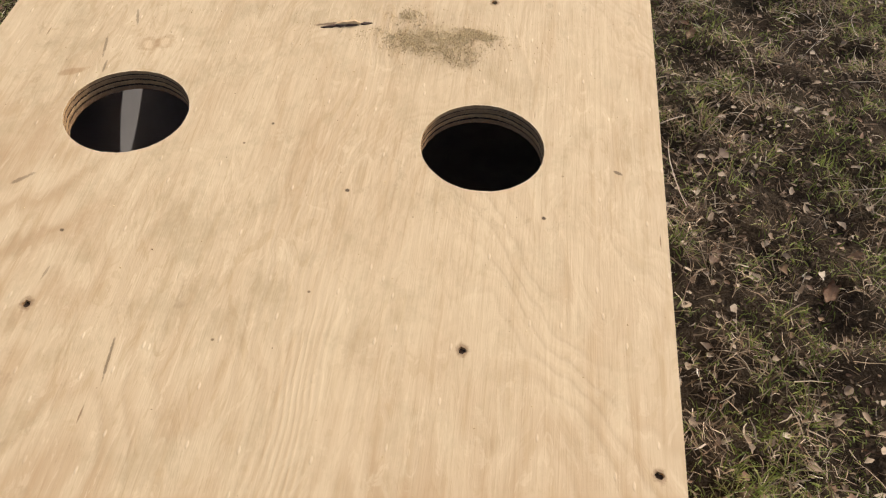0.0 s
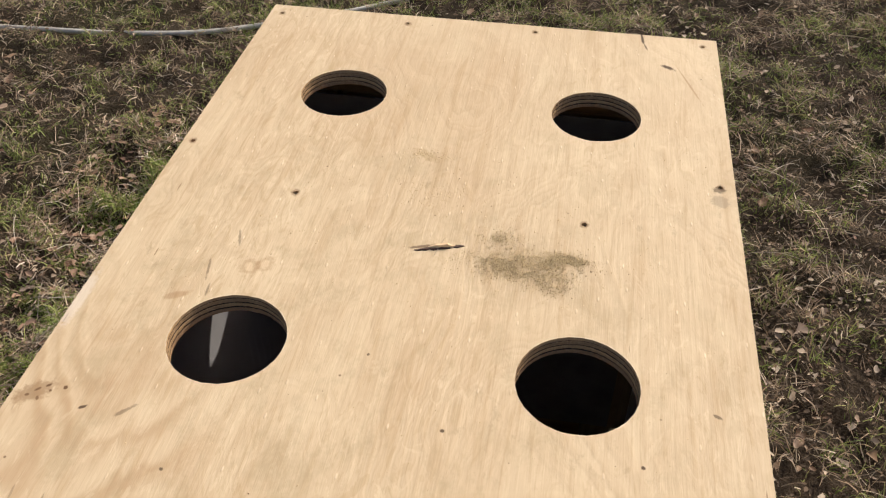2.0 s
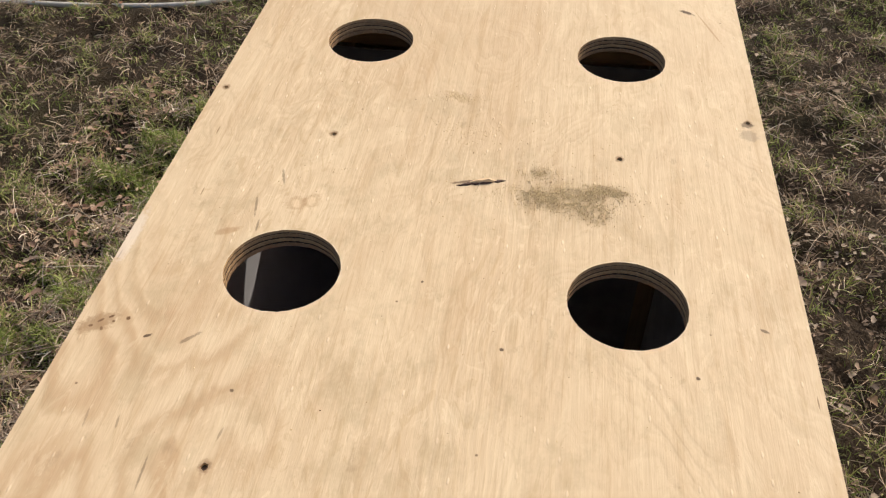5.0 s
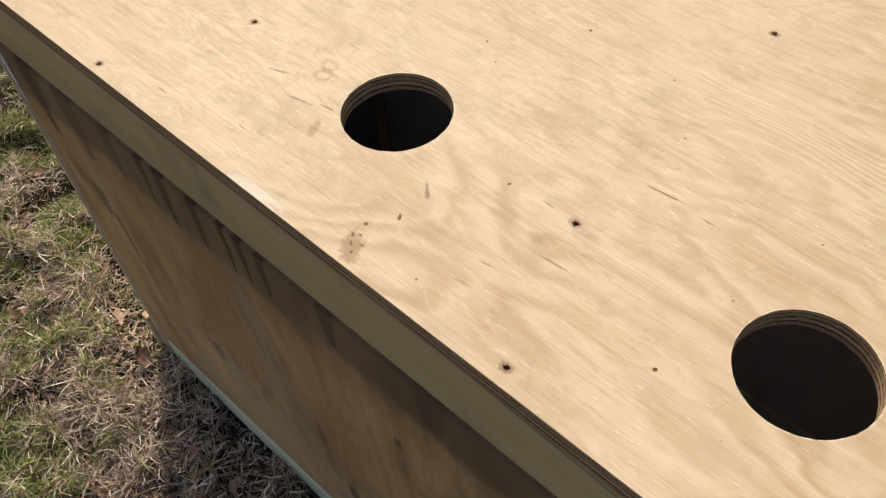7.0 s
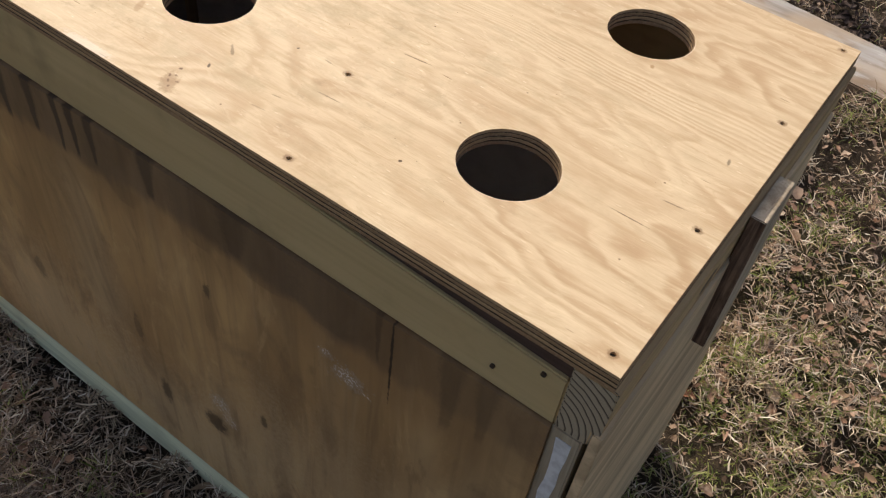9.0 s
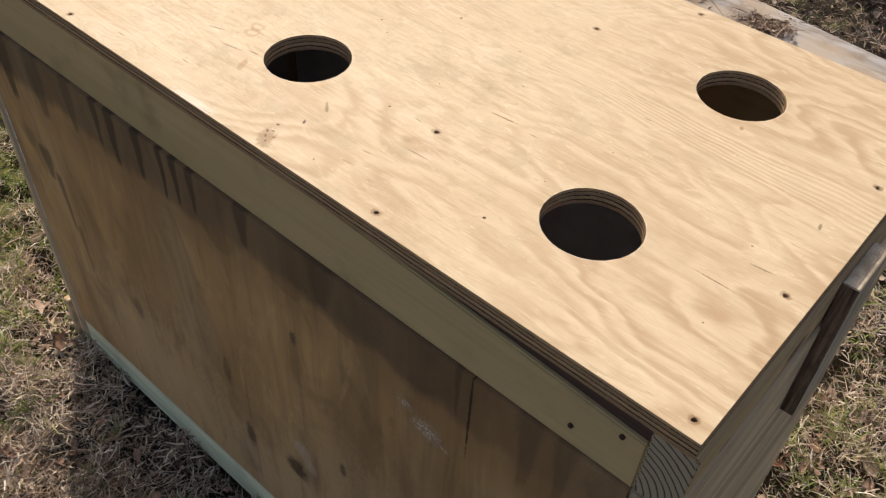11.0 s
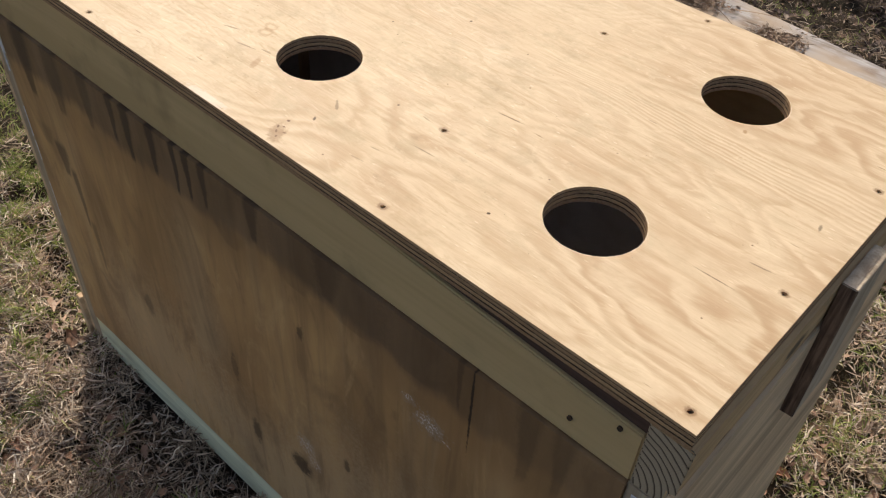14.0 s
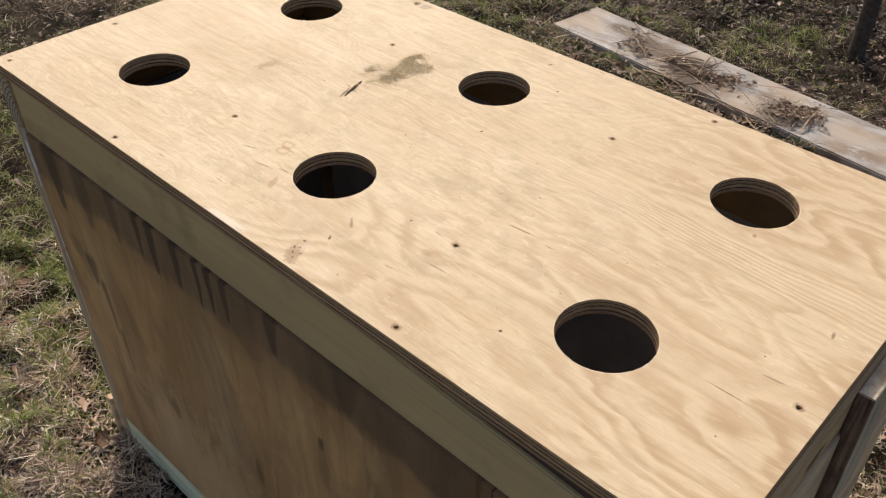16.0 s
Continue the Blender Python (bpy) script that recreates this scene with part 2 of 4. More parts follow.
DARK, RUST, TAN, PALE = (0.07, 0.04, 0.022), (0.13, 0.065, 0.028), (0.36, 0.22, 0.11), (0.80, 0.66, 0.45)
SPOTS = [
    ((0.143, 0.707), (0.009, 0.011), 0.2, TAN, 0.45), ((0.157, 0.713), (0.008, 0.011), -0.2, TAN, 0.45), ((0.143, 0.707), (0.004, 0.006), 0.2, PALE, 0.4), ((0.157, 0.713), (0.004, 0.006), 0, PALE, 0.4),
    ((0.018, 0.533), (0.016, 0.009), 0.6, (0.30, 0.19, 0.10), 0.7), ((0.014, 0.529), (0.0018, 0.0014), 0.5, RUST, 0.8), ((0.020, 0.536), (0.0026, 0.0013), 0.9, RUST, 0.8), ((0.027, 0.541), (0.0024, 0.0012), 0.6, RUST, 0.9),
    ((0.031, 0.536), (0.0012, 0.0012), 0, RUST, 0.8), ((0.024, 0.527), (0.0012, 0.002), 0.4, RUST, 0.7), ((0.042, 0.541), (0.0018, 0.0018), 0, RUST, 0.95),
    ((0.065, 0.525), (0.0015, 0.0032), -0.9, DARK, 0.9), ((0.10, 0.527), (0.009, 0.0018), 0.8, DARK, 0.5),
    ((0.083, 0.286), (0.0017, 0.0017), 0, DARK, 0.95), ((0.356, 0.551), (0.0018, 0.0018), 0, DARK, 0.9),
    ((0.513, 0.543), (0.0016, 0.0016), 0, DARK, 0.95), ((0.572, 0.602), (0.0036, 0.0016), -0.5, DARK, 0.7),
    ((0.593, 0.886), (0.009, 0.010), 0, (0.22, 0.17, 0.12), 0.45), ((0.593, 0.905), (0.006, 0.005), 0, DARK, 0.7),
    ((0.560, 1.185), (0.030, 0.05), 0.5, PALE, 0.2), ((0.513, 1.222), (0.0018, 0.013), 0.1, DARK, 0.95), ((0.517, 1.203), (0.0012, 0.009), 0.25, DARK, 0.8), ((0.004, 0.64), (0.006, 0.035), 0.0, (0.74, 0.69, 0.62), 0.4), ((0.12, 0.745), (0.0012, 0.012), 0.3, DARK, 0.5), ((0.105, 0.70), (0.0012, 0.015), 0.2, DARK, 0.5), ((0.115, 0.67), (0.0010, 0.008), 0.1, DARK, 0.5), ((0.225, 0.375), (0.0009, 0.016), 0.1, DARK, 0.6), ((0.11, 0.40), (0.0009, 0.014), 0.05, DARK, 0.5), ((0.305, 0.04), (0.005, 0.0018), 0.2, DARK, 0.6),
    ((0.545, 1.153), (0.009, 0.0035), -0.6, DARK, 0.95), ((0.570, 1.115), (0.0012, 0.04), 0.32, TAN, 0.6),
    ((0.165, 0.081), (0.0007, 0.019), 0.0, DARK, 0.7), ((0.21, 0.055), (0.001, 0.012), 0.1, DARK, 0.5),
    ((0.399, 0.175), (0.0035, 0.002), 0.4, TAN, 0.8), ((0.151, 0.48), (0.0016, 0.0016), 0, DARK, 0.8),
    ((0.28, 0.619), (0.0013, 0.0013), 0, DARK, 0.8), ((0.075, 0.44), (0.0008, 0.006), 0.15, DARK, 0.4),
    ((0.398, 0.755), (0.042, 0.022), 0.1, (0.40, 0.29, 0.15), 0.22), ((0.425, 0.728), (0.018, 0.012), 0.4, (0.40, 0.29, 0.15), 0.12),
    ((0.434, 0.766), (0.016, 0.007), -0.2, (0.26, 0.18, 0.09), 0.3), ((0.278, 0.914), (0.016, 0.007), -0.6, (0.38, 0.26, 0.13), 0.4),
    ((0.305, 0.765), (0.016, 0.0022), 0.28, (0.12, 0.07, 0.04), 0.8), ((0.05, 0.44), (0.0008, 0.008), 0.1, DARK, 0.3),
    ((0.155, 0.44), (0.0008, 0.006), -0.12, DARK, 0.4), ((0.09, 0.66), (0.012, 0.004), 0.5, TAN, 0.5),
]


def plywood_edge():
    m = Nodes("plywood_edge", 0.8, spec=0.25)
    x, y, z = m.split(m.coords)
    wob = m.noise(m.scaled(m.coords, (9, 9, 30)), 1.0, 4, 0.6)
    depth = m.math("ADD", m.math("MULTIPLY", m.math("SUBTRACT", H, z), 1 / PLY), m.math("MULTIPLY", m.math("SUBTRACT", wob, 0.5), 0.16))
    streak = m.noise(m.scaled(m.coords, (45, 45, 900)), 1.0, 4, 0.65)
    fuzz = m.noise(m.coords, 330, 4, 0.7)
    # long-grain and end-grain layers in turn
    colour = m.colours(depth, [(0.0, (0.60, 0.41, 0.225)), (0.16, (0.54, 0.355, 0.19)), (0.22, (0.43, 0.275, 0.15)), (0.44, (0.39, 0.245, 0.13)), (0.50, (0.56, 0.375, 0.20)), (0.70, (0.50, 0.325, 0.17)), (0.76, (0.40, 0.25, 0.135)), (1.0, (0.36, 0.22, 0.12))])
    colour = m.mix(m.ramp(streak, 0.42, 0.68, 0, 0.7), colour, (0.20, 0.125, 0.075))
    colour = m.mix(m.ramp(fuzz, 0.5, 0.75, 0, 0.5), colour, (0.66, 0.50, 0.33))
    gaps = None
    for at, wide in ((0.21, 0.026), (0.47, 0.036), (0.74, 0.045)):
        off = m.math("ABSOLUTE", m.math("SUBTRACT", depth, at))
        line = m.ramp(m.math("ADD", off, m.math("MULTIPLY", m.math("SUBTRACT", fuzz, 0.5), 0.08)), wide * 0.5, wide * 1.3, 1, 0)
        line = m.math("MULTIPLY", line, m.ramp(m.noise(m.scaled(m.coords, (11, 11, 1), move=(at * 9, 0, 0)), 1.0, 3), 0.32, 0.5, 0.3, 1.0))
        colour = m.mix(line, colour, (0.035, 0.02, 0.014))
        gaps = line if gaps is None else m.math("MAXIMUM", gaps, line)
    return m.done(colour, m.math("SUBTRACT", m.math("ADD", streak, fuzz), m.math("MULTIPLY", gaps, 2.0)), 0.5, 0.0016)


def board(name, base, dark, axis, grain=30.0, stains=0.4, marks=()):
    """Sawn board with its grain along one axis."""
    m = Nodes(name, 0.75, spec=0.3)
    scale = [grain] * 3
    scale[axis] = grain / 18
    grainy = m.noise(m.scaled(m.coords, tuple(scale)), 1.0, 4, 0.6, 0.4)
    fine = m.noise(m.scaled(m.coords, tuple(s * 9 for s in scale)), 1.0, 3, 0.6)
    stain = m.noise(m.coords, 9, 4, 0.6)
    colour = m.mix(m.ramp(grainy, 0.35, 0.7), base, dark)
    colour = m.mix(m.ramp(fine, 0.45, 0.75, 0, 0.5), colour, dark)
    colour = m.mix(m.ramp(stain, 0.5, 0.75, 0, stains), colour, tuple(c * 0.45 for c in dark))
    for at, size, tint, much in marks:
        colour = m.mix(m.math("MULTIPLY", m.spot(at, size), much), colour, tint)
    return m.done(colour, m.math("ADD", fine, grainy), 0.35, 0.001)


def end_grain():
    m = Nodes("end_grain", 0.85, spec=0.2)
    x, y, z = m.split(m.coords)
    dy = m.math("SUBTRACT", m.math("ABSOLUTE", m.math("SUBTRACT", y, L / 2)), L / 2 - 0.058)
    dz = m.math("MULTIPLY", m.math("SUBTRACT", z, RAIL_LOW - 0.002), 0.9)
    far = m.math("SQRT", m.math("ADD", m.math("MULTIPLY", dy, dy), m.math("MULTIPLY", dz, dz)))
    far = m.math("ADD", far, m.math("MULTIPLY", m.noise(m.coords, 30, 2), 0.006))
    ring = m.math("FRACT", m.math("MULTIPLY", far, 1 / 0.0070))
    speck = m.noise(m.coords, 900, 3)
    colour = m.mix(m.math("MULTIPLY", m.ramp(ring, 0.58, 0.88), m.ramp(ring, 0.93, 1.0, 1, 0)), (0.42, 0.345, 0.245), (0.085, 0.062, 0.045))
    colour = m.mix(m.ramp(speck, 0.5, 0.75, 0, 0.5), colour, (0.19, 0.14, 0.09))
    return m.done(colour, speck, 0.4, 0.001)


DRIPS = [(0.881, 0.155, 0.008, 0.040, 0.7), (0.845, 0.165, 0.010, 0.045, 0.75), (0.785, 0.158, 0.009, 0.043, 0.75), (0.734, 0.160, 0.006, 0.045, 0.8),
         (0.706, 0.155, 0.007, 0.042, 0.8), (0.672, 0.155, 0.007, 0.035, 0.7), (0.575, 0.148, 0.012, 0.035, 0.6), (1.129, 0.185, 0.020, 0.055, 0.65),
         (0.95, 0.175, 0.012, 0.035, 0.4), (1.04, 0.190, 0.020, 0.040, 0.45), (1.135, 0.312, 0.024, 0.020, 0.5), (1.094, 0.345, 0.016, 0.034, 0.55), (1.072, 0.42, 0.008, 0.065, 0.55),
         (1.058, 0.52, 0.007, 0.060, 0.4), (0.50, 0.195, 0.040, 0.014, 0.5), (0.40, 0.190, 0.050, 0.012, 0.5), (0.30, 0.185, 0.050, 0.012, 0.45), (0.146, 0.17, 0.014, 0.070, 0.3),
         (0.105, 0.16, 0.012, 0.060, 0.3), (0.10, 0.25, 0.060, 0.14, 0.18), (0.236, 0.15, 0.004, 0.05, 0.4), (0.44, 0.155, 0.02, 0.03, 0.35), (0.63, 0.21, 0.03, 0.015, 0.45)]


def stained_side():
    m = Nodes("stained_plywood", 0.62, spec=0.4)
    x, y, z = m.split(m.coords)
    grainy = m.noise(m.scaled(m.coords, (20, 6.5, 1.4)), 1.0, 4, 0.55, 1.4)
    fine = m.noise(m.scaled(m.coords, (160, 90, 4)), 1.0, 3)
    blotch = m.noise(m.coords, 5, 3)
    colour = m.mix(m.ramp(grainy, 0.3, 0.7), (0.60, 0.365, 0.155), (0.33, 0.19, 0.082))
    colour = m.mix(m.ramp(blotch, 0.4, 0.65, 0, 0.5), colour, (0.43, 0.245, 0.10))
    pale = m.noise(m.scaled(m.coords, (9, 5, 1.6), move=(0, 3, 5)), 1.0, 3)
    colour = m.mix(m.ramp(pale, 0.5, 0.72, 0, 0.6), colour, (0.58, 0.395, 0.205))
    colour = m.mix(m.ramp(fine, 0.5, 0.75, 0, 0.22), colour, (0.13, 0.08, 0.045))
    for y0, down, wide, tall, much in ((0.93, 0.66, 0.16, 0.14, 0.55), (0.62, 0.70, 0.16, 0.11, 0.5), (0.45, 0.62, 0.10, 0.16, 0.4), (0.75, 0.44, 0.05, 0.13, 0.35), (0.30, 0.55, 0.12, 0.13, 0.35)):
        colour = m.mix(m.math("MULTIPLY", m.spot((0, y0, H - down), (1, wide, tall), soft=0.8, fray=1.2), much), colour, (0.56, 0.405, 0.235))
    runs = m.noise(m.scaled(m.coords, (1, 15, 1.8), move=(0, 2, 3)), 1.0, 4, 0.6, 0.8)
    colour = m.mix(m.ramp(runs, 0.54, 0.72, 0, 0.3), colour, (0.60, 0.43, 0.24))
    colour = m.mix(m.ramp(runs, 0.46, 0.30, 0, 0.45), colour, (0.20, 0.115, 0.055))
    marble = m.noise(m.scaled(m.coords, (1, 13, 4.5), move=(0, 6, 2)), 1.0, 5, 0.65, 1.2)
    colour = m.mix(m.ramp(marble, 0.52, 0.66, 0, 0.5), colour, (0.24, 0.135, 0.062))
    colour = m.mix(m.ramp(marble, 0.44, 0.32, 0, 0.45), colour, (0.66, 0.43, 0.205))
    # damp has left a dark band under the rail, with runs in and below it
    drip = m.noise(m.scaled(m.coords, (1, 11, 2.5)), 1.0, 4, 0.65)
    sway = m.noise(m.scaled(m.coords, (1, 3.2, 1), move=(0, 4, 0)), 1.0, 2)
    hang = m.math("ADD", m.math("MULTIPLY", drip, 0.075), m.math("MULTIPLY", sway, 0.035))
    reach = m.math("SUBTRACT", m.math("ADD", z, hang), H - 0.131)
    wet = m.ramp(reach, -0.016, 0.008)
    fringe = m.math("MULTIPLY", m.ramp(reach, -0.09, -0.02), m.ramp(sway, 0.3, 0.6, 0.35, 0.85))
    colour = m.mix(m.math("MULTIPLY", fringe, 0.6), colour, (0.30, 0.165, 0.07))
    cloud = m.noise(m.scaled(m.coords, (1, 12, 5), move=(0, 1, 2)), 1.0, 4, 0.6)
    grey = m.mix(m.ramp(cloud, 0.36, 0.66), (0.205, 0.132, 0.078), (0.108, 0.064, 0.036))
    grey = m.mix(m.ramp(fine, 0.45, 0.75, 0, 0.3), grey, (0.085, 0.055, 0.036))
    colour = m.mix(m.math("MULTIPLY", wet, m.ramp(y, 0.12, 0.30, 0.35, 0.72)), colour, grey)
    soot = m.noise(m.scaled(m.coords, (1, 7, 3.4), move=(0, 8, 1)), 1.0, 5, 0.65, 0.6)
    colour = m.mix(m.ramp(soot, 0.5, 0.74, 0, 0.45), colour, (0.17, 0.11, 0.062))
    # runs of damp: each starts under the rail and narrows downwards
    stray = m.math("MULTIPLY", m.math("SUBTRACT", m.noise(m.scaled(m.coords, (1, 9, 22)), 1.0, 3), 0.5), 0.008)
    ragged = m.math("MULTIPLY", m.math("SUBTRACT", m.noise(m.coords, 210, 4, 0.65), 0.5), 0.7)
    for y0, z0, half, tall, much in DRIPS:
        low, high = H - z0 - 0.95 * tall, H - z0 + tall
        t = m.ramp(z, low, high)
        across = m.math("ABSOLUTE", m.math("SUBTRACT", m.math("ADD", y, stray), y0))
        wide = m.math("MULTIPLY", m.math("ADD", m.math("MULTIPLY", t, 0.75), 0.45), half)
        d = m.math("ADD", m.math("DIVIDE", across, wide), ragged)
        end = m.math("MULTIPLY", m.ramp(z, low, low + 0.3 * tall), m.ramp(z, high - 0.004, high + 0.012, 1, 0 if z0 > 0.2 else 1))
        colour = m.mix(m.math("MULTIPLY", m.math("MULTIPLY", m.ramp(d, 0.55, 1.25, 1, 0), end), min(1.1 * much, 0.9) if tall > 0.02 else 0.5 * much), colour, (0.055, 0.033, 0.022))
    for at, size, tint, much in (
        ((0, 0.500, H - 0.285), (1, 0.006, 0.012), DARK, 0.7), ((0, 0.641, H - 0.642), (1, 0.010, 0.028), DARK, 0.75),
        ((0, 0.529, H - 0.618), (1, 0.020, 0.022), DARK, 0.85), ((0, 0.274, H - 0.260), (1, 0.022, 0.015), (0.40, 0.34, 0.28), 0.35), ((0, 0.307, H - 0.242), (1, 0.010, 0.007), (0.40, 0.34, 0.28), 0.35),
        ((0, 0.509, H - 0.545), (1, 0.016, 0.014), (0.42, 0.38, 0.31), 0.3), ((0, 0.675, H - 0.509), (1, 0.008, 0.03), DARK, 0.5),
        ((0, 0.421, H - 0.506), (1, 0.006, 0.014), DARK, 0.7), ((0, 0.921, H - 0.555), (1, 0.012, 0.025), DARK, 0.5),
        ((0, 0.218, H - 0.165), (1, 0.0016, 0.072), (0.02, 0.012, 0.01), 0.9)):
        colour = m.mix(m.math("MULTIPLY", m.spot(at, size, fray=2.4 if tint[0] > 0.3 else 1.1), much), colour, tint)
    # a few patches where white specks of old paint still hold
    crumbs = m.ramp(m.noise(m.scaled(m.coords, (1, 330, 260)), 1.0, 2, 0.5), 0.53, 0.58)
    for y0, down, wide, tall in ((0.274, 0.258, 0.017, 0.012), (0.309, 0.238, 0.007, 0.005), (0.512, 0.552, 0.018, 0.016), (0.495, 0.582, 0.013, 0.014), (0.249, 0.270, 0.007, 0.003)):
        area = m.spot((0, y0, H - down), (1, wide, tall), soft=0.5, fray=0.8)
        colour = m.mix(m.math("MULTIPLY", m.math("MULTIPLY", area, crumbs), 0.9), colour, (0.70, 0.62, 0.56))
    return m.done(colour, m.math("ADD", fine, grainy), 0.25, 0.001)


def plain(name, base, other, rough=0.6, metal=0.0, scale=60.0):
    m = Nodes(name, rough, metal)
    n = m.noise(m.coords, scale, 4, 0.6)
    return m.done(m.mix(m.ramp(n, 0.35, 0.7), base, other), n, 0.3, 0.001)


def varied(name, stops, rough=0.8, thin=0.0, spec=0.25):
    """Colours that differ from piece to piece; thin pieces let some light through."""
    m = Nodes(name, rough, spec=spec)
    base = m.colours(m.island(), stops)
    n = m.noise(m.coords, 140, 3)
    tone = m.mix(m.ramp(n, 0.45, 0.75, 0, 0.25), base, (0.07, 0.05, 0.03))
    mat = m.done(tone)
    if thin:
        through_light, both = m.tree.nodes.new("ShaderNodeBsdfTranslucent"), m.tree.nodes.new("ShaderNodeMixShader")
        m.put(through_light.inputs[0], tone)
        both.inputs[0].default_value = thin
        m.put(both.inputs[1], m.shader.outputs[0])
        m.put(both.inputs[2], through_light.outputs[0])
        m.put(m.tree.nodes["Material Output"].inputs[0], both.outputs[0])
    return mat


def soil():
    m = Nodes("soil", 0.95, spec=0.1)
    big, mid, small = m.noise(m.coords, 1.3, 4), m.noise(m.coords, 14, 5, 0.65), m.noise(m.coords, 120, 4, 0.7)
    colour = m.mix(m.ramp(mid, 0.35, 0.68), (0.036, 0.027, 0.019), (0.085, 0.063, 0.044))
    colour = m.mix(m.ramp(small, 0.45, 0.72, 0, 0.7), colour, (0.045, 0.034, 0.025))
    colour = m.mix(m.ramp(big, 0.5, 0.7, 0, 0.45), colour, (0.045, 0.05, 0.022))
    # far off the soil is covered by thin turf
    x, y, z = m.split(m.coords)
    far = m.math("SQRT", m.math("ADD", m.math("POWER", m.math("SUBTRACT", x, 0.7), 2.0), m.math("POWER", m.math("SUBTRACT", y, 1.5), 2.0)))
    growth = m.mix(m.ramp(m.noise(m.coords, 0.9, 5, 0.65), 0.4, 0.6), (0.17, 0.135, 0.085), (0.09, 0.095, 0.035))
    growth = m.mix(m.ramp(m.noise(m.coords, 22, 4, 0.7), 0.45, 0.7, 0, 0.7), growth, (0.055, 0.042, 0.028))
    colour = m.mix(m.ramp(far, 2.6, 7.0, 0, 0.9), colour, growth)
    return m.done(colour, m.math("ADD", mid, small), 0.9, 0.02)


def weathered():
    m = Nodes("weathered_plank", 0.7, spec=0.3)
    grain = m.noise(m.scaled(m.coords, (40, 3, 40)), 1.0, 4, 0.6, 0.3)
    patch = m.noise(m.scaled(m.coords, (9, 4, 4)), 1.0, 4, 0.6)
    colour = m.mix(m.ramp(grain, 0.35, 0.7), (0.37, 0.35, 0.335), (0.23, 0.20, 0.172))
    colour = m.mix(m.ramp(patch, 0.46, 0.62, 0, 0.85), colour, (0.20, 0.135, 0.085))
    flake = m.noise(m.scaled(m.coords, (30, 12, 12)), 1.0, 4, 0.7)
    colour = m.mix(m.ramp(flake, 0.55, 0.66, 0, 0.5), colour, (0.50, 0.49, 0.48))
    worn = m.noise(m.scaled(m.coords, (5, 3, 4), move=(2, 2, 0)), 1.0, 2)
    colour = m.mix(m.ramp(worn, 0.42, 0.6, 0, 0.75), colour, (0.40, 0.32, 0.24))
    for x0, y0, wide, tall in ((2.335, 1.385, 0.07, 0.13), (2.24, 1.19, 0.075, 0.10), (2.22, 0.814, 0.075, 0.085), (2.34, 1.22, 0.05, 0.08), (2.41, 1.59, 0.035, 0.05)):
        colour = m.mix(m.math("MULTIPLY", m.spot((x0, y0, 0.024), (wide, tall), soft=0.5, fray=1.6), 0.85), colour, (0.085, 0.055, 0.036))
    return m.done(colour, grain, 0.4, 0.002)


PLY_FACE, PLY_EDGE, END_GRAIN, SIDE = plywood_face(), plywood_edge(), end_grain(), stained_side()
RAIL = board("olive_treated_board", (0.58, 0.43, 0.22), (0.46, 0.335, 0.165), 1, 12, 0.45)
END_RAIL = board("aged_treated_board", (0.62, 0.43, 0.225), (0.35, 0.228, 0.12), 0, 26, 0.45,
                 [((0.205, 0, H - 0.062), (0.022, 1, 0.012), (0.06, 0.04, 0.03), 0.8), ((0.075, 0, H - 0.08), (0.014, 1, 0.004), (0.08, 0.05, 0.03), 0.6)])
GREEN_RAIL = board("pale_green_treated_board", (0.82, 0.83, 0.60), (0.54, 0.55, 0.38), 1, 34, 0.3)
POST = board("grey_post_wood", (0.50, 0.41, 0.29), (0.28, 0.215, 0.15), 2, 30)
END_PANEL = board("greyed_end_panel", (0.76, 0.57, 0.355), (0.44, 0.31, 0.19), 0, 20, 0.35)
INNER = plain("black_painted_wood", (0.34, 0.33, 0.335), (0.27, 0.262, 0.265), 0.6, 0, 20)
BLOCK = board("weathered_block_face", (0.54, 0.45, 0.33), (0.28, 0.21, 0.14), 2, 40)
DARK_WOOD = board("dark_brown_wood", (0.10, 0.06, 0.047), (0.055, 0.033, 0.026), 1, 30)
CLEAT_EDGE = board("stained_cleat_edge", (0.30, 0.19, 0.13), (0.06, 0.034, 0.025), 2, 95)
TARP = plain("grey_plastic_sheet", (0.44, 0.43, 0.45), (0.38, 0.37, 0.39), 0.5, 0, 8)
# added pale tone on one inner wall, brightens the view through the holes
PALE_INNER = plain("brightening_inner_face", (0.74, 0.72, 0.72), (0.62, 0.60, 0.60), 0.7, 0, 12)
STEEL = plain("rusty_screw_steel", (0.03, 0.019, 0.012), (0.06, 0.032, 0.017), 0.85, 0.0, 400)
WHITE = plain("peeling_white_paint", (0.74, 0.74, 0.76), (0.58, 0.57, 0.58), 0.6, 0, 90)
SOIL, PLANK = soil(), weathered()
STRAW = varied("dry_grass", [(0, (0.26, 0.18, 0.11)), (0.3, (0.56, 0.42, 0.28)), (0.5, (0.12, 0.075, 0.045)), (0.8, (0.84, 0.71, 0.54)), (0.88, (0.27, 0.19, 0.13)), (1, (0.10, 0.065, 0.045))], 0.6, 0.25, 0.3)
# pale straw, raised in tone so that sunlit turf reads brighter
PALE_STRAW = varied("sun_toned_pale_grass", [(0, (0.46, 0.32, 0.22)), (0.25, (0.80, 0.67, 0.50)), (0.40, (0.20, 0.12, 0.085)), (0.6, (0.93, 0.86, 0.73)), (0.82, (0.54, 0.40, 0.30)), (1, (0.14, 0.085, 0.062))], 0.45, 0.25, 0.45)
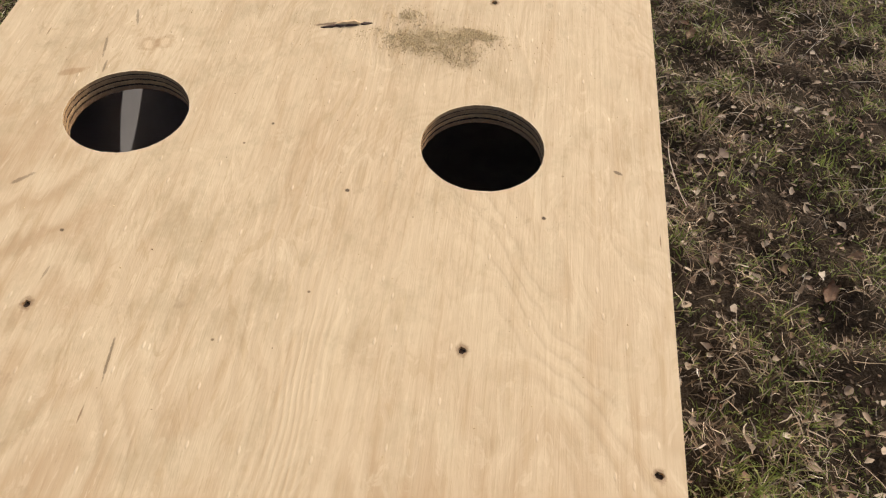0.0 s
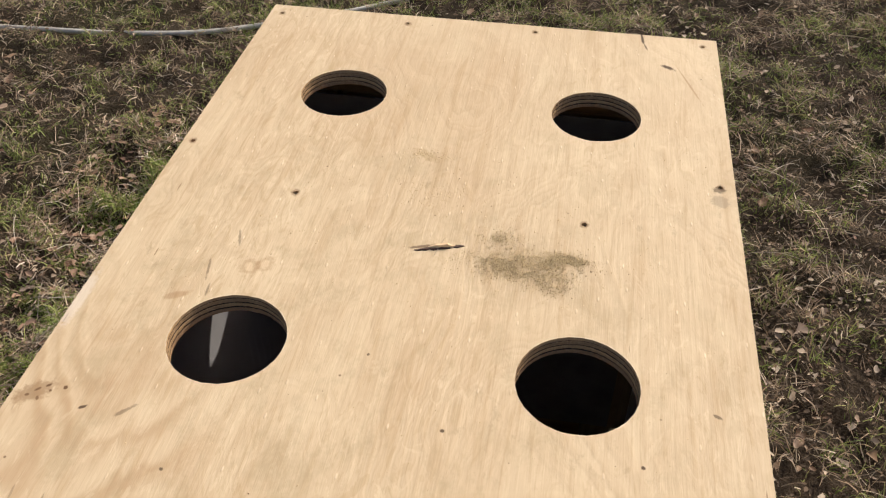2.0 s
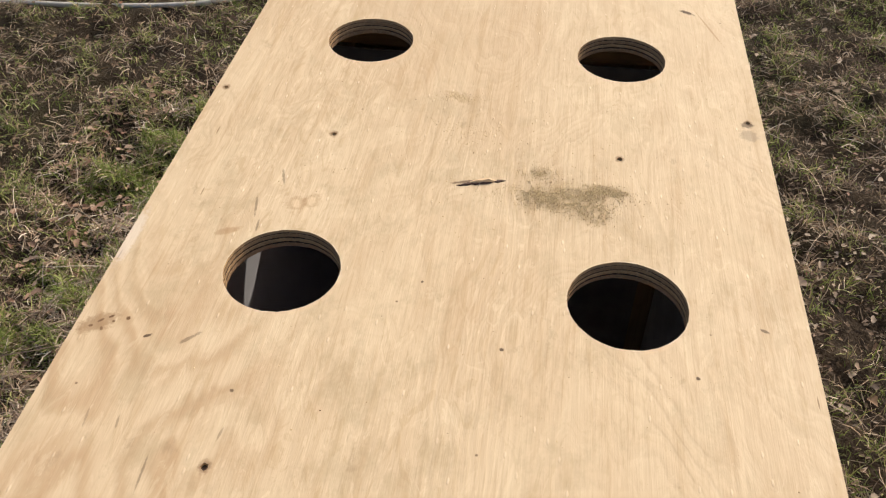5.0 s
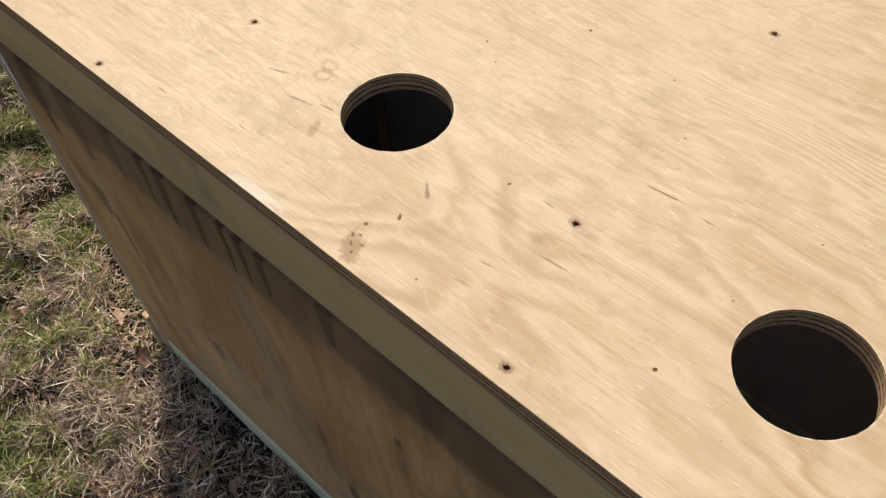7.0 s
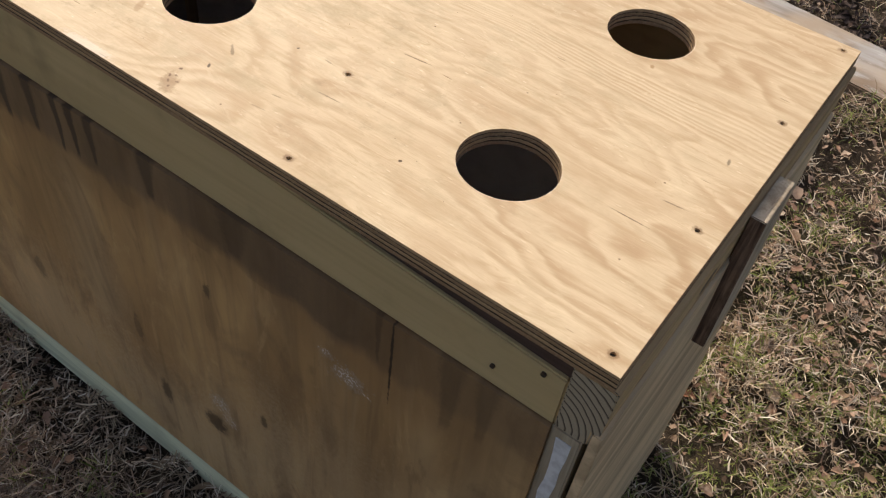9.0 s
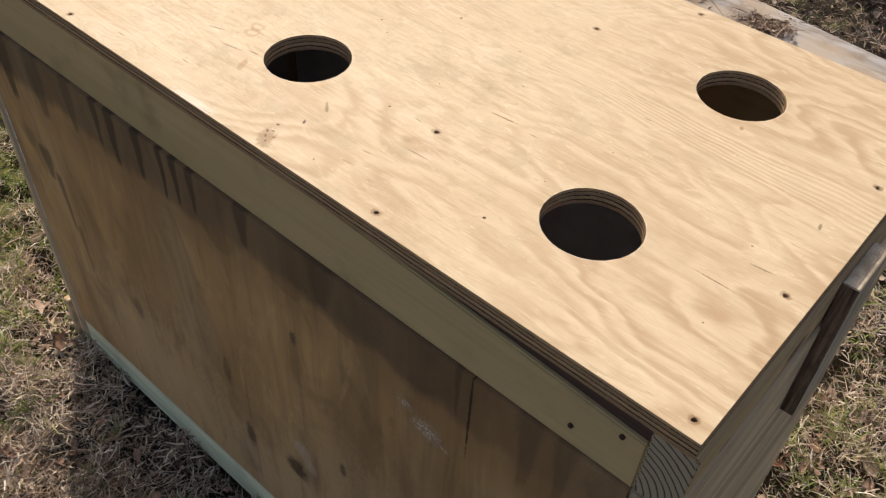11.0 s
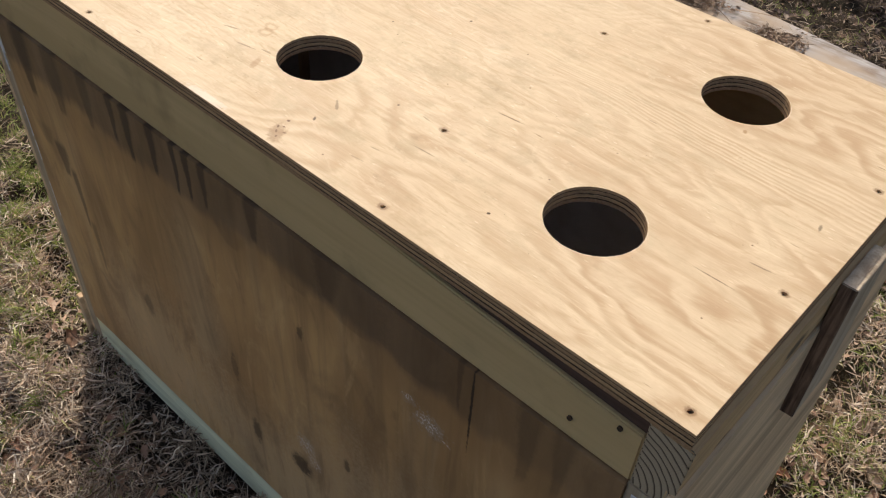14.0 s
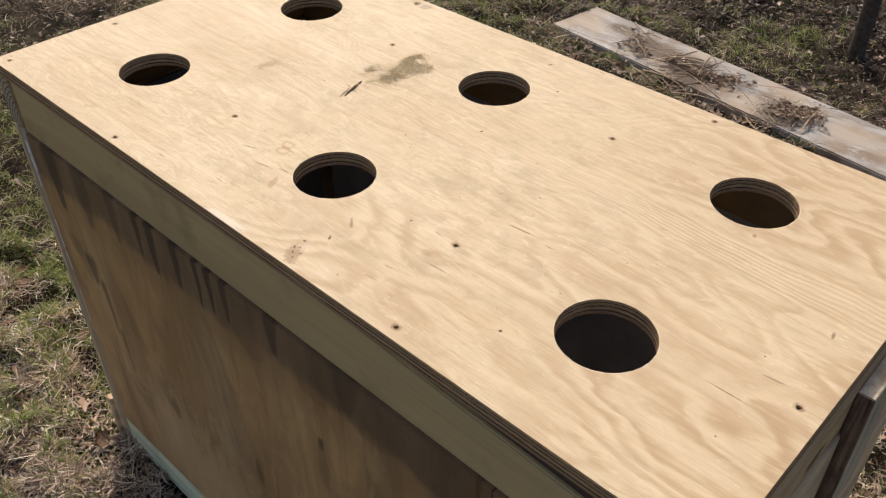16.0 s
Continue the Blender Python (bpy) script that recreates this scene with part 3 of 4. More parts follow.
# straw again in darker tones: the box's shade is partly put into the colour
SHADE_STRAW = varied("shade_toned_grass", [(0, (0.16, 0.11, 0.075)), (0.25, (0.48, 0.38, 0.28)), (0.4, (0.10, 0.065, 0.045)), (0.7, (0.34, 0.255, 0.19)), (0.85, (0.72, 0.62, 0.51)), (0.9, (0.16, 0.10, 0.07)), (1, (0.10, 0.065, 0.045))], 0.6, 0.2, 0.3)
GRASS = varied("green_grass", [(0, (0.12, 0.17, 0.035)), (0.4, (0.24, 0.31, 0.075)), (0.75, (0.38, 0.43, 0.13)), (0.94, (0.50, 0.50, 0.21)), (1, (0.06, 0.09, 0.02))], 0.5, 0.4, 0.35)
LEAF = varied("fallen_leaf", [(0, (0.20, 0.12, 0.07)), (0.4, (0.27, 0.18, 0.11)), (0.7, (0.14, 0.08, 0.05)), (0.9, (0.40, 0.31, 0.23)), (1, (0.30, 0.14, 0.08))], 0.55, 0.1, 0.4)
DARK_LEAF = varied("dark_litter_leaf", [(0, (0.035, 0.022, 0.019)), (0.5, (0.075, 0.046, 0.035)), (0.86, (0.04, 0.026, 0.022)), (0.95, (0.19, 0.14, 0.11)), (1, (0.13, 0.07, 0.045))], 0.7)
PALE_LEAF = varied("pale_leaf", [(0, (0.36, 0.28, 0.20)), (0.5, (0.50, 0.41, 0.32)), (0.8, (0.24, 0.17, 0.11)), (1, (0.64, 0.55, 0.44))], 0.7)
BROWN_LEAF = varied("brown_leaf", [(0, (0.30, 0.17, 0.11)), (0.4, (0.46, 0.31, 0.22)), (0.7, (0.20, 0.11, 0.075)), (0.9, (0.58, 0.45, 0.34)), (1, (0.36, 0.18, 0.12))], 0.6, 0.15)
CLOD = varied("soil_clod", [(0, (0.05, 0.037, 0.027)), (0.5, (0.10, 0.072, 0.05)), (0.8, (0.19, 0.14, 0.10)), (1, (0.04, 0.03, 0.022))], 0.95)
TWIG = varied("brown_twig", [(0, (0.10, 0.065, 0.042)), (0.6, (0.20, 0.135, 0.085)), (0.85, (0.34, 0.25, 0.17)), (1, (0.07, 0.045, 0.03))], 0.8)
STICK = varied("pale_stick", [(0, (0.40, 0.30, 0.21)), (0.5, (0.24, 0.16, 0.10)), (1, (0.52, 0.42, 0.31))], 0.8)
DUST = varied("sawdust_grain", [(0, (0.72, 0.58, 0.36)), (0.5, (0.58, 0.45, 0.25)), (0.88, (0.44, 0.32, 0.17)), (1, (0.16, 0.10, 0.055))], 0.9)
HOSE = plain("grey_hose_vinyl", (0.55, 0.53, 0.49), (0.42, 0.40, 0.36), 0.45, 0, 40)
TWIG_BARK = plain("bleached_twig_bark", (0.42, 0.32, 0.22), (0.22, 0.155, 0.10), 0.8, 0, 160)


def dead_leaf():
    m = Nodes("curled_dead_leaf", 0.6, spec=0.3)
    pick = m.tree.nodes.new("ShaderNodeObjectInfo").outputs["Random"]
    base = m.colours(pick, [(0, (0.36, 0.21, 0.14)), (0.3, (0.50, 0.36, 0.25)), (0.6, (0.30, 0.17, 0.11)), (0.8, (0.60, 0.47, 0.36)), (1, (0.44, 0.24, 0.17))])
    veins = m.noise(m.coords, 160, 4, 0.6)
    return m.done(m.mix(m.ramp(veins, 0.45, 0.7, 0, 0.5), base, (0.16, 0.09, 0.06)), veins, 0.4, 0.001)


DEAD_LEAF = dead_leaf()
BARK = plain("dark_bark", (0.075, 0.058, 0.045), (0.035, 0.027, 0.021), 0.9, 0, 70)


# ---- building helpers ----
def part(name, bm, material, parent=None, label="", smooth=False):
    """Links a bmesh, given in world metres, as one mesh object."""
    me = bpy.data.meshes.new(name)
    bm.to_mesh(me)
    bm.free()
    for mt in material if isinstance(material, (list, tuple)) else [material]:
        me.materials.append(mt)
    if smooth:
        me.polygons.foreach_set("use_smooth", [True] * len(me.polygons))
    ob = new(name, me)
    if parent is not None:
        ob.parent = parent
        base = parent
        while base.parent is not None:
            base = base.parent
        ob.matrix_parent_inverse = Matrix.Translation(-base.location) if parent is base else Matrix()
    return tagged(ob, label) if label else ob


def block(lo, hi, bevel=0.002, bm=None):
    """A bevelled box from corner to corner."""
    made = bmesh.new()
    bmesh.ops.create_cube(made, size=1.0, matrix=Matrix.Translation([(a + b) / 2 for a, b in zip(lo, hi)]) @ Matrix.Diagonal([b - a for a, b in zip(lo, hi)] + [1]))
    if bevel:
        bmesh.ops.bevel(made, geom=made.edges[:], offset=bevel, segments=2, affect="EDGES")
    return made


def end_slots(bm, axis):
    """Gives the faces that look along an axis the second material."""
    bm.normal_update()
    for f in bm.faces:
        f.material_index = 1 if abs(f.normal[axis]) > 0.9 else 0
    return bm


def empty(name, at):
    ob = new(name)
    ob.location = at
    return ob


def mesh_from(name, verts, faces_n, loops):
    """A mesh from numpy arrays: vertices, corners per face, corner indices."""
    me = bpy.data.meshes.new(name)
    me.vertices.add(len(verts))
    me.vertices.foreach_set("co", np.ascontiguousarray(verts, dtype=np.float32).ravel())
    me.loops.add(len(loops))
    me.loops.foreach_set("vertex_index", loops.astype(np.int32))
    starts = np.r_[0, np.cumsum(faces_n)[:-1]].astype(np.int32)
    me.polygons.add(len(faces_n))
    me.polygons.foreach_set("loop_start", starts)
    me.update(calc_edges=True)
    me.validate()
    return me


# ---- ground ----
RNG = np.random.default_rng(7)
LATTICE = RNG.random((64, 64))


def field(x, y, size, shift=0.0):
    """Smooth random values from 0 to 1 with features of about that size."""
    u, v = np.asarray(x) / size + 17.3 + shift, np.asarray(y) / size + 9.1 + shift * 1.7
    i, j = np.floor(u).astype(int), np.floor(v).astype(int)
    f, g = u - i, v - j
    f, g = f * f * (3 - 2 * f), g * g * (3 - 2 * g)
    a = LATTICE[i % 64, j % 64] * (1 - f) + LATTICE[(i + 1) % 64, j % 64] * f
    b = LATTICE[i % 64, (j + 1) % 64] * (1 - f) + LATTICE[(i + 1) % 64, (j + 1) % 64] * f
    return a * (1 - g) + b * g


def tuft(x, y):
    """One in the middle of a tuft, nothing in the gaps between."""
    return np.clip(3.0 * (0.6 * field(x, y, 0.07, 61) + 0.4 * field(x, y, 0.03, 67)) - 1.0, 0, 1)


def ground_z(x, y):
    near = np.exp(-((np.asarray(x) - 0.6) ** 2 + (np.asarray(y) - 1.4) ** 2) / 60.0)
    return (0.034 * (field(x, y, 0.45) - 0.5) + 0.034 * (field(x, y, 0.13, 3) - 0.5) + 0.016 * (field(x, y, 0.05, 5) - 0.5) + 0.020 * (tuft(x, y) - 0.5)) * near - 0.008


def ground():
    fine_x, fine_y = np.arange(-2.4, 4.4, 0.02), np.arange(-1.8, 5.4, 0.02)
    out = np.array([0.5, 1.5, 4, 10, 30, 90, 300])
    xs, ys = np.r_[-2.4 - out[::-1], fine_x, 4.4 + out], np.r_[-1.8 - out[::-1], fine_y, 5.4 + out]
    X, Y = np.meshgrid(xs, ys, indexing="ij")
    verts = np.stack([X, Y, ground_z(X, Y)], -1).reshape(-1, 3)
    i, j = np.meshgrid(np.arange(len(xs) - 1), np.arange(len(ys) - 1), indexing="ij")
    a = (i * len(ys) + j).ravel()
    quads = np.stack([a, a + len(ys), a + len(ys) + 1, a + 1], -1)
    me = mesh_from("ground", verts, np.full(len(quads), 4), quads.ravel())
    me.materials.append(SOIL)
    me.polygons.foreach_set("use_smooth", [True] * len(me.polygons))
    return tagged(new("ground", me), "bare brown soil under thin winter turf", "ground", kind="structure")


def scatter(n, keep, lo=(-2.5, -1.3), hi=(4.15, 4.45)):
    """Random places on the ground, outside the box, kept by a chance."""
    p = RNG.random((n, 2)) * (np.array(hi) - lo) + lo
    out = (p[:, 0] < -0.003) | (p[:, 0] > W + 0.003) | (p[:, 1] < -0.003) | (p[:, 1] > L + 0.003)
    a, b = p[:, 0] - 2.212, p[:, 1] - 0.90
    across, along = a * math.cos(0.119) - b * math.sin(0.119), a * math.sin(0.119) + b * math.cos(0.119)
    out &= (np.abs(across - 0.066) > 0.137) | (along > 0.91)
    return p[out & (RNG.random(n) < keep(p[:, 0], p[:, 1]))]


def blades(name, places, length, width, rise, curl, material, label, seg=3, lift=0.026, spin=2.6):
    """Curved strips of grass: rise is the steepness, curl the sideways bend."""
    n = len(places)
    clump = tuft(places[:, 0], places[:, 1])
    size = length * (0.45 + 0.9 * RNG.random(n)) * (0.55 + 0.75 * clump)
    head = RNG.random(n) * 2 * np.pi
    bend = (RNG.random(n) - 0.5) * 2 * curl
    steep = rise * (0.25 + 1.1 * RNG.random(n))
    wide = width * (0.5 + RNG.random(n))
    roll = (RNG.random(n) - 0.5) * spin
    at = np.stack([places[:, 0], places[:, 1], ground_z(places[:, 0], places[:, 1]) + 0.003 + lift * (0.1 + 1.2 * clump) * RNG.random(n) ** 1.6], -1)
    rows = []
    for k in range(seg + 1):
        way = np.stack([np.cos(head), np.sin(head), 0 * head], -1)
        side = np.stack([-np.sin(head) * np.cos(roll), np.cos(head) * np.cos(roll), np.sin(roll)], -1)
        w = (wide * (1 - 0.75 * (k / seg) ** 2))[:, None]
        rows += [at + side * w, at - side * w]
        step = size / seg
        at = at + way * (step * np.cos(steep))[:, None] + np.array([0, 0, 1.0]) * (step * np.sin(steep))[:, None]
        floor = ground_z(at[:, 0], at[:, 1]) + 0.003
        at[:, 2] = np.maximum(at[:, 2], floor)
        head, steep = head + bend, steep - 0.55 * rise * (0.4 + RNG.random(n))
    verts = np.stack(rows, 1)
    base = np.arange(n)[:, None] * (2 * seg + 2)
    quads = np.concatenate([base + np.array([2 * k, 2 * k + 1, 2 * k + 3, 2 * k + 2]) for k in range(seg)], 1)
    me = mesh_from(name, verts.reshape(-1, 3), np.full(n * seg, 4), quads.ravel())
    me.materials.append(material)
    return tagged(new(name, me), label, "grass", kind="stuff")


def leaves(name, places, size, material, label):
    """Curled fallen leaves, each a folded oval of six faces."""
    n = len(places)
    t = np.linspace(0, 2 * np.pi, 9)[:-1]
    shape = np.stack([np.cos(t) * (1 + 0.12 * np.cos(3 * t)), 0.55 * np.sin(t) * (1 + 0.2 * np.cos(5 * t)), 0 * t], -1)
    s = size * (0.5 + RNG.random(n))
    out = shape[None] * s[:, None, None] * (0.55 + 0.65 * RNG.random((n, 8, 1)))
    out[..., 1] *= (0.6 + 0.9 * RNG.random(n))[:, None]
    fold = 0.2 + 0.8 * RNG.random(n)
    out[..., 2] = fold[:, None] * np.abs(out[..., 1]) + 0.5 * (RNG.random((n, 8)) - 0.4) * s[:, None] * 0.6
    a, b = RNG.random(n) * 2 * np.pi, (RNG.random(n) - 0.5) * 0.9
    x, y, z = out[..., 0].copy(), out[..., 1].copy(), out[..., 2].copy()
    x, z = x * np.cos(b)[:, None] - z * np.sin(b)[:, None], x * np.sin(b)[:, None] + z * np.cos(b)[:, None]
    out = np.stack([x * np.cos(a)[:, None] - y * np.sin(a)[:, None], x * np.sin(a)[:, None] + y * np.cos(a)[:, None], z], -1)
    mid = np.stack([places[:, 0], places[:, 1], ground_z(places[:, 0], places[:, 1]) + 0.014], -1)
    out = out + mid[:, None]
    verts = np.concatenate([out, mid[:, None]], 1)
    base = np.arange(n)[:, None] * 9
    tris = np.concatenate([base + np.array([k, (k + 1) % 8, 8]) for k in range(8)], 1)
    me = mesh_from(name, verts.reshape(-1, 3), np.full(n * 8, 3), tris.ravel())
    me.materials.append(material)
    return tagged(new(name, me), label, "leaves", kind="stuff")


def core(x, y):
    """One over the yard round the box, fading out raggedly to all sides."""
    edge = np.minimum(np.minimum(x + 2.5, 4.15 - x), np.minimum(y + 1.3, 4.45 - y))
    return np.clip(edge / 0.55 + 1.4 * (field(x, y, 0.35, 70) - 0.6), 0, 1)


def under_tree(x, y):
    """Little grass grows in the leaf litter round the tree."""
    return 1 - 0.85 / (1 + np.exp(-14 * (x - 2.62 - 0.25 * (y - 1.0))))


def turf(x, y):
    mud = np.exp(-(((x - 0.95) / 0.24) ** 2 + ((y - 1.6) / 0.32) ** 2))
    thick = np.where(x < 0.0, np.clip(1.15 - 0.45 * (y - 1.3), 0.55, 1.0), 0.75)
    return core(x, y) * under_tree(x, y) * (0.5 + 0.6 * tuft(x, y)) * thick * np.clip(0.35 + 0.9 * np.clip(2.6 * field(x, y, 0.16, 8) - 0.75, 0, 1) - 0.15 * mud, 0.08, 1)


def greens(x, y):
    """Green blades come in small sprigs, fewer in the box's shade."""
    shade = 1 - 0.85 * ((x < 0.0) & (x > -0.75) & (y < 1.1)) - 0.6 * ((x < 0.0) & (x > -0.09)) - 0.1 * ((x > 0.5) & (y > 0.7)) - 0.5 * ((x > 0.5) & (y < 0.7))
    patch = 1.2 * np.exp(-(((x - 2.78) / 0.13) ** 2 + ((y - 1.08) / 0.16) ** 2))
    sprig = np.clip(2.6 * field(x, y, 0.055, 23) * (0.45 + field(x, y, 0.22, 21)) * (0.5 + field(x, y, 0.7, 30)) - 0.75, 0.05, 1)
    return np.clip(patch, 0, 0.9) + core(x, y) * under_tree(x, y) * shade * sprig


def litter(x, y):
    return np.clip(0.07 + 0.35 * field(x, y, 0.4, 40) ** 2 + 0.35 * (x > 2.36), 0, 1)


ground()
blades("dry_grass", scatter(455000, turf), 0.036, 0.0011, 0.6, 0.5, STRAW, "dry tan winter grass matted over the soil", 2)
blades("green_grass", scatter(455000, greens), 0.028, 0.0012, 1.1, 0.35, GRASS, "short green grass tufts growing through dead grass", 2)


def beside(x, y, at, size):
    """A patch of turf that thins out all round."""
    return (0.3 + 0.7 * turf(x, y)) * np.clip(1.6 * np.exp(-((x - at[0]) / size[0]) ** 2 - ((y - at[1]) / size[1]) ** 2), 0, 1)


def side_patch(x, y):
    return beside(x, y, (-0.22, 1.45), (0.36, 0.58))


def end_patch(x, y):
    return beside(x, y, (1.1, 0.0), (0.55, 0.5))


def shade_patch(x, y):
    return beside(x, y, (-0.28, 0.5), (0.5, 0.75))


side_area, end_area = dict(lo=(-1.3, 0.5), hi=(0.25, 2.8)), dict(lo=(0.3, -0.9), hi=(2.4, 1.3))
tufts = np.concatenate([scatter(135000, side_patch, **side_area), scatter(60000, end_patch, **end_area)])
# the paler straw adds sunlit brightness to these two patches by colour
blades("matted_grass", tufts, 0.032, 0.0013, 0.45, 0.6, PALE_STRAW, "thick mat of short dry grass beside the box", 2, 0.02, 1.6)
# darker-toned straw deepens the box's cast shadow on this side
blades("shaded_grass", scatter(105000, shade_patch, lo=(-1.2, -0.75), hi=(0.0, 1.6)), 0.036, 0.0010, 0.4, 0.7, SHADE_STRAW, "matted dry grass toned darker for the shade of the box", 3, 0.02, 2.0)
sprouts = np.concatenate([scatter(170000, lambda x, y: greens(x, y) * (side_patch(x, y) > 0.1), **side_area), scatter(90000, lambda x, y: greens(x, y) * (end_patch(x, y) > 0.1), **end_area)])
blades("grass_sprouts", sprouts, 0.026, 0.0013, 0.9, 0.35, GRASS, "fresh green grass sprouting beside the box", 2)


def outskirts(x, y):
    return (1 - core(x, y)) * np.clip(1.4 * field(x, y, 0.5, 14) - 0.1, 0.15, 1) * np.exp(-np.hypot(x - 0.6, y - 1.5) / 6.0)


blades("outlying_grass", scatter(200000, outskirts, lo=(-8, -7), hi=(9.5, 10)), 0.08, 0.0045, 0.5, 0.6, STRAW, "dry winter grass reaching away over the yard", 2)
blades("outlying_green", scatter(90000, lambda x, y: outskirts(x, y) * (field(x, y, 0.4, 33) > 0.5), lo=(-8, -7), hi=(9.5, 10)), 0.06, 0.005, 0.9, 0.4, GRASS, "green grass patches reaching away over the yard", 2)
blades("dry_stems", scatter(4100, turf), 0.13, 0.0009, 0.35, 0.2, PALE_STRAW, "long pale dry stems lying on the grass", 5, 0.03)
leaves("fallen_leaves", scatter(6900, litter), 0.016, LEAF, "dry brown fallen leaves strewn over the grass")
leaves("leaf_litter", scatter(16000, lambda x, y: np.clip(field(x, y, 0.3, 55) * 1.6 - 0.2, 0.1, 1), lo=(2.32, -0.2), hi=(3.6, 3.4)), 0.012, DARK_LEAF, "dark brown leaf litter under the tree")
leaves("edge_litter", scatter(2500, lambda x, y: np.exp(-(((x - 2.08 - 0.119 * (y - 0.9)) / 0.05) ** 2)), lo=(1.8, -0.2), hi=(2.4, 1.9)), 0.011, LEAF, "brown leaves blown against the plank")
leaves("pale_leaves", scatter(2300, lambda x, y: np.clip(1.3 * field(x, y, 0.3, 77) - 0.15, 0.05, 1), lo=(0.62, 0.4), hi=(2.2, 3.6)), 0.0095, PALE_LEAF, "small pale dry leaf bits strewn over the turf")
leaves("leaf_bits", np.concatenate([scatter(2600, lambda x, y: np.clip(1.6 * field(x, y, 0.2, 91) - 0.2, 0.1, 1), lo=(-0.9, 0.6), hi=(-0.005, 2.2)), scatter(2200, lambda x, y: 0.6 + 0 * x, lo=(0.7, -0.7), hi=(1.9, 0.8))]), 0.010, BROWN_LEAF, "small curled brown and pinkish leaf bits in the grass")
leaves("soil_clods", scatter(14000, lambda x, y: 0.15 + np.exp(-(((x - 1.0) / 0.35) ** 2 + ((y - 1.6) / 0.45) ** 2)), lo=(0.62, 0.6), hi=(2.0, 2.8)), 0.0055, CLOD, "small dark clods and rotten bits on bare soil")
leaves("leaf_crumbs", scatter(27000, lambda x, y: core(x, y) * (0.3 + litter(x, y))), 0.007, LEAF, "broken brown leaf crumbs among the grass")


# ---- the box ----
def top_panel(parent):
    bm = bmesh.new()

    def ring(cx, cy, r, n, wob=0.0):
        vs = [bm.verts.new((cx + (r + wob * (random.random() - 0.5)) * math.cos(2 * math.pi * k / n), cy + (r + wob * (random.random() - 0.5)) * math.sin(2 * math.pi * k / n), H)) for k in range(n)]
        return [bm.edges.new((vs[k], vs[(k + 1) % n])) for k in range(n)]

    corners = [bm.verts.new((x, y, H)) for x, y in ((0, 0), (W, 0), (W, L), (0, L))]
    edges = [bm.edges.new((corners[k], corners[(k + 1) % 4])) for k in range(4)]
    for x, y in HOLES:
        edges += ring(x, y, HOLE_R, 96, 0.0006)
    for x, y in SCREWS:
        edges += ring(x, y, 0.0028, 13, 0.0016)
    bmesh.ops.triangle_fill(bm, edges=edges, use_beauty=True)
    bmesh.ops.recalc_face_normals(bm, faces=bm.faces[:])
    if sum(f.normal.z for f in bm.faces) < 0:
        bmesh.ops.reverse_faces(bm, faces=bm.faces[:])
    top = bm.faces[:]
    got = bmesh.ops.extrude_face_region(bm, geom=top, use_keep_orig=True)
    low = [g for g in got["geom"] if isinstance(g, bmesh.types.BMVert)]
    bmesh.ops.translate(bm, verts=low, vec=(0, 0, -PLY))
    bmesh.ops.recalc_face_normals(bm, faces=bm.faces[:])
    end_slots(bm, 2)
    for f in bm.faces:
        f.material_index = 1 - f.material_index
    return part("top_panel", bm, [PLY_FACE, PLY_EDGE], parent, "sunlit plywood top with six round holes")


def screw(x, y, parent):
    bm = bmesh.new()
    bmesh.ops.create_cone(bm, cap_ends=True, segments=10, radius1=0.0018, radius2=0.0036, depth=0.004, matrix=Matrix.Translation((x, y, H - 0.0045)))
    return part("screw", bm, STEEL, parent)


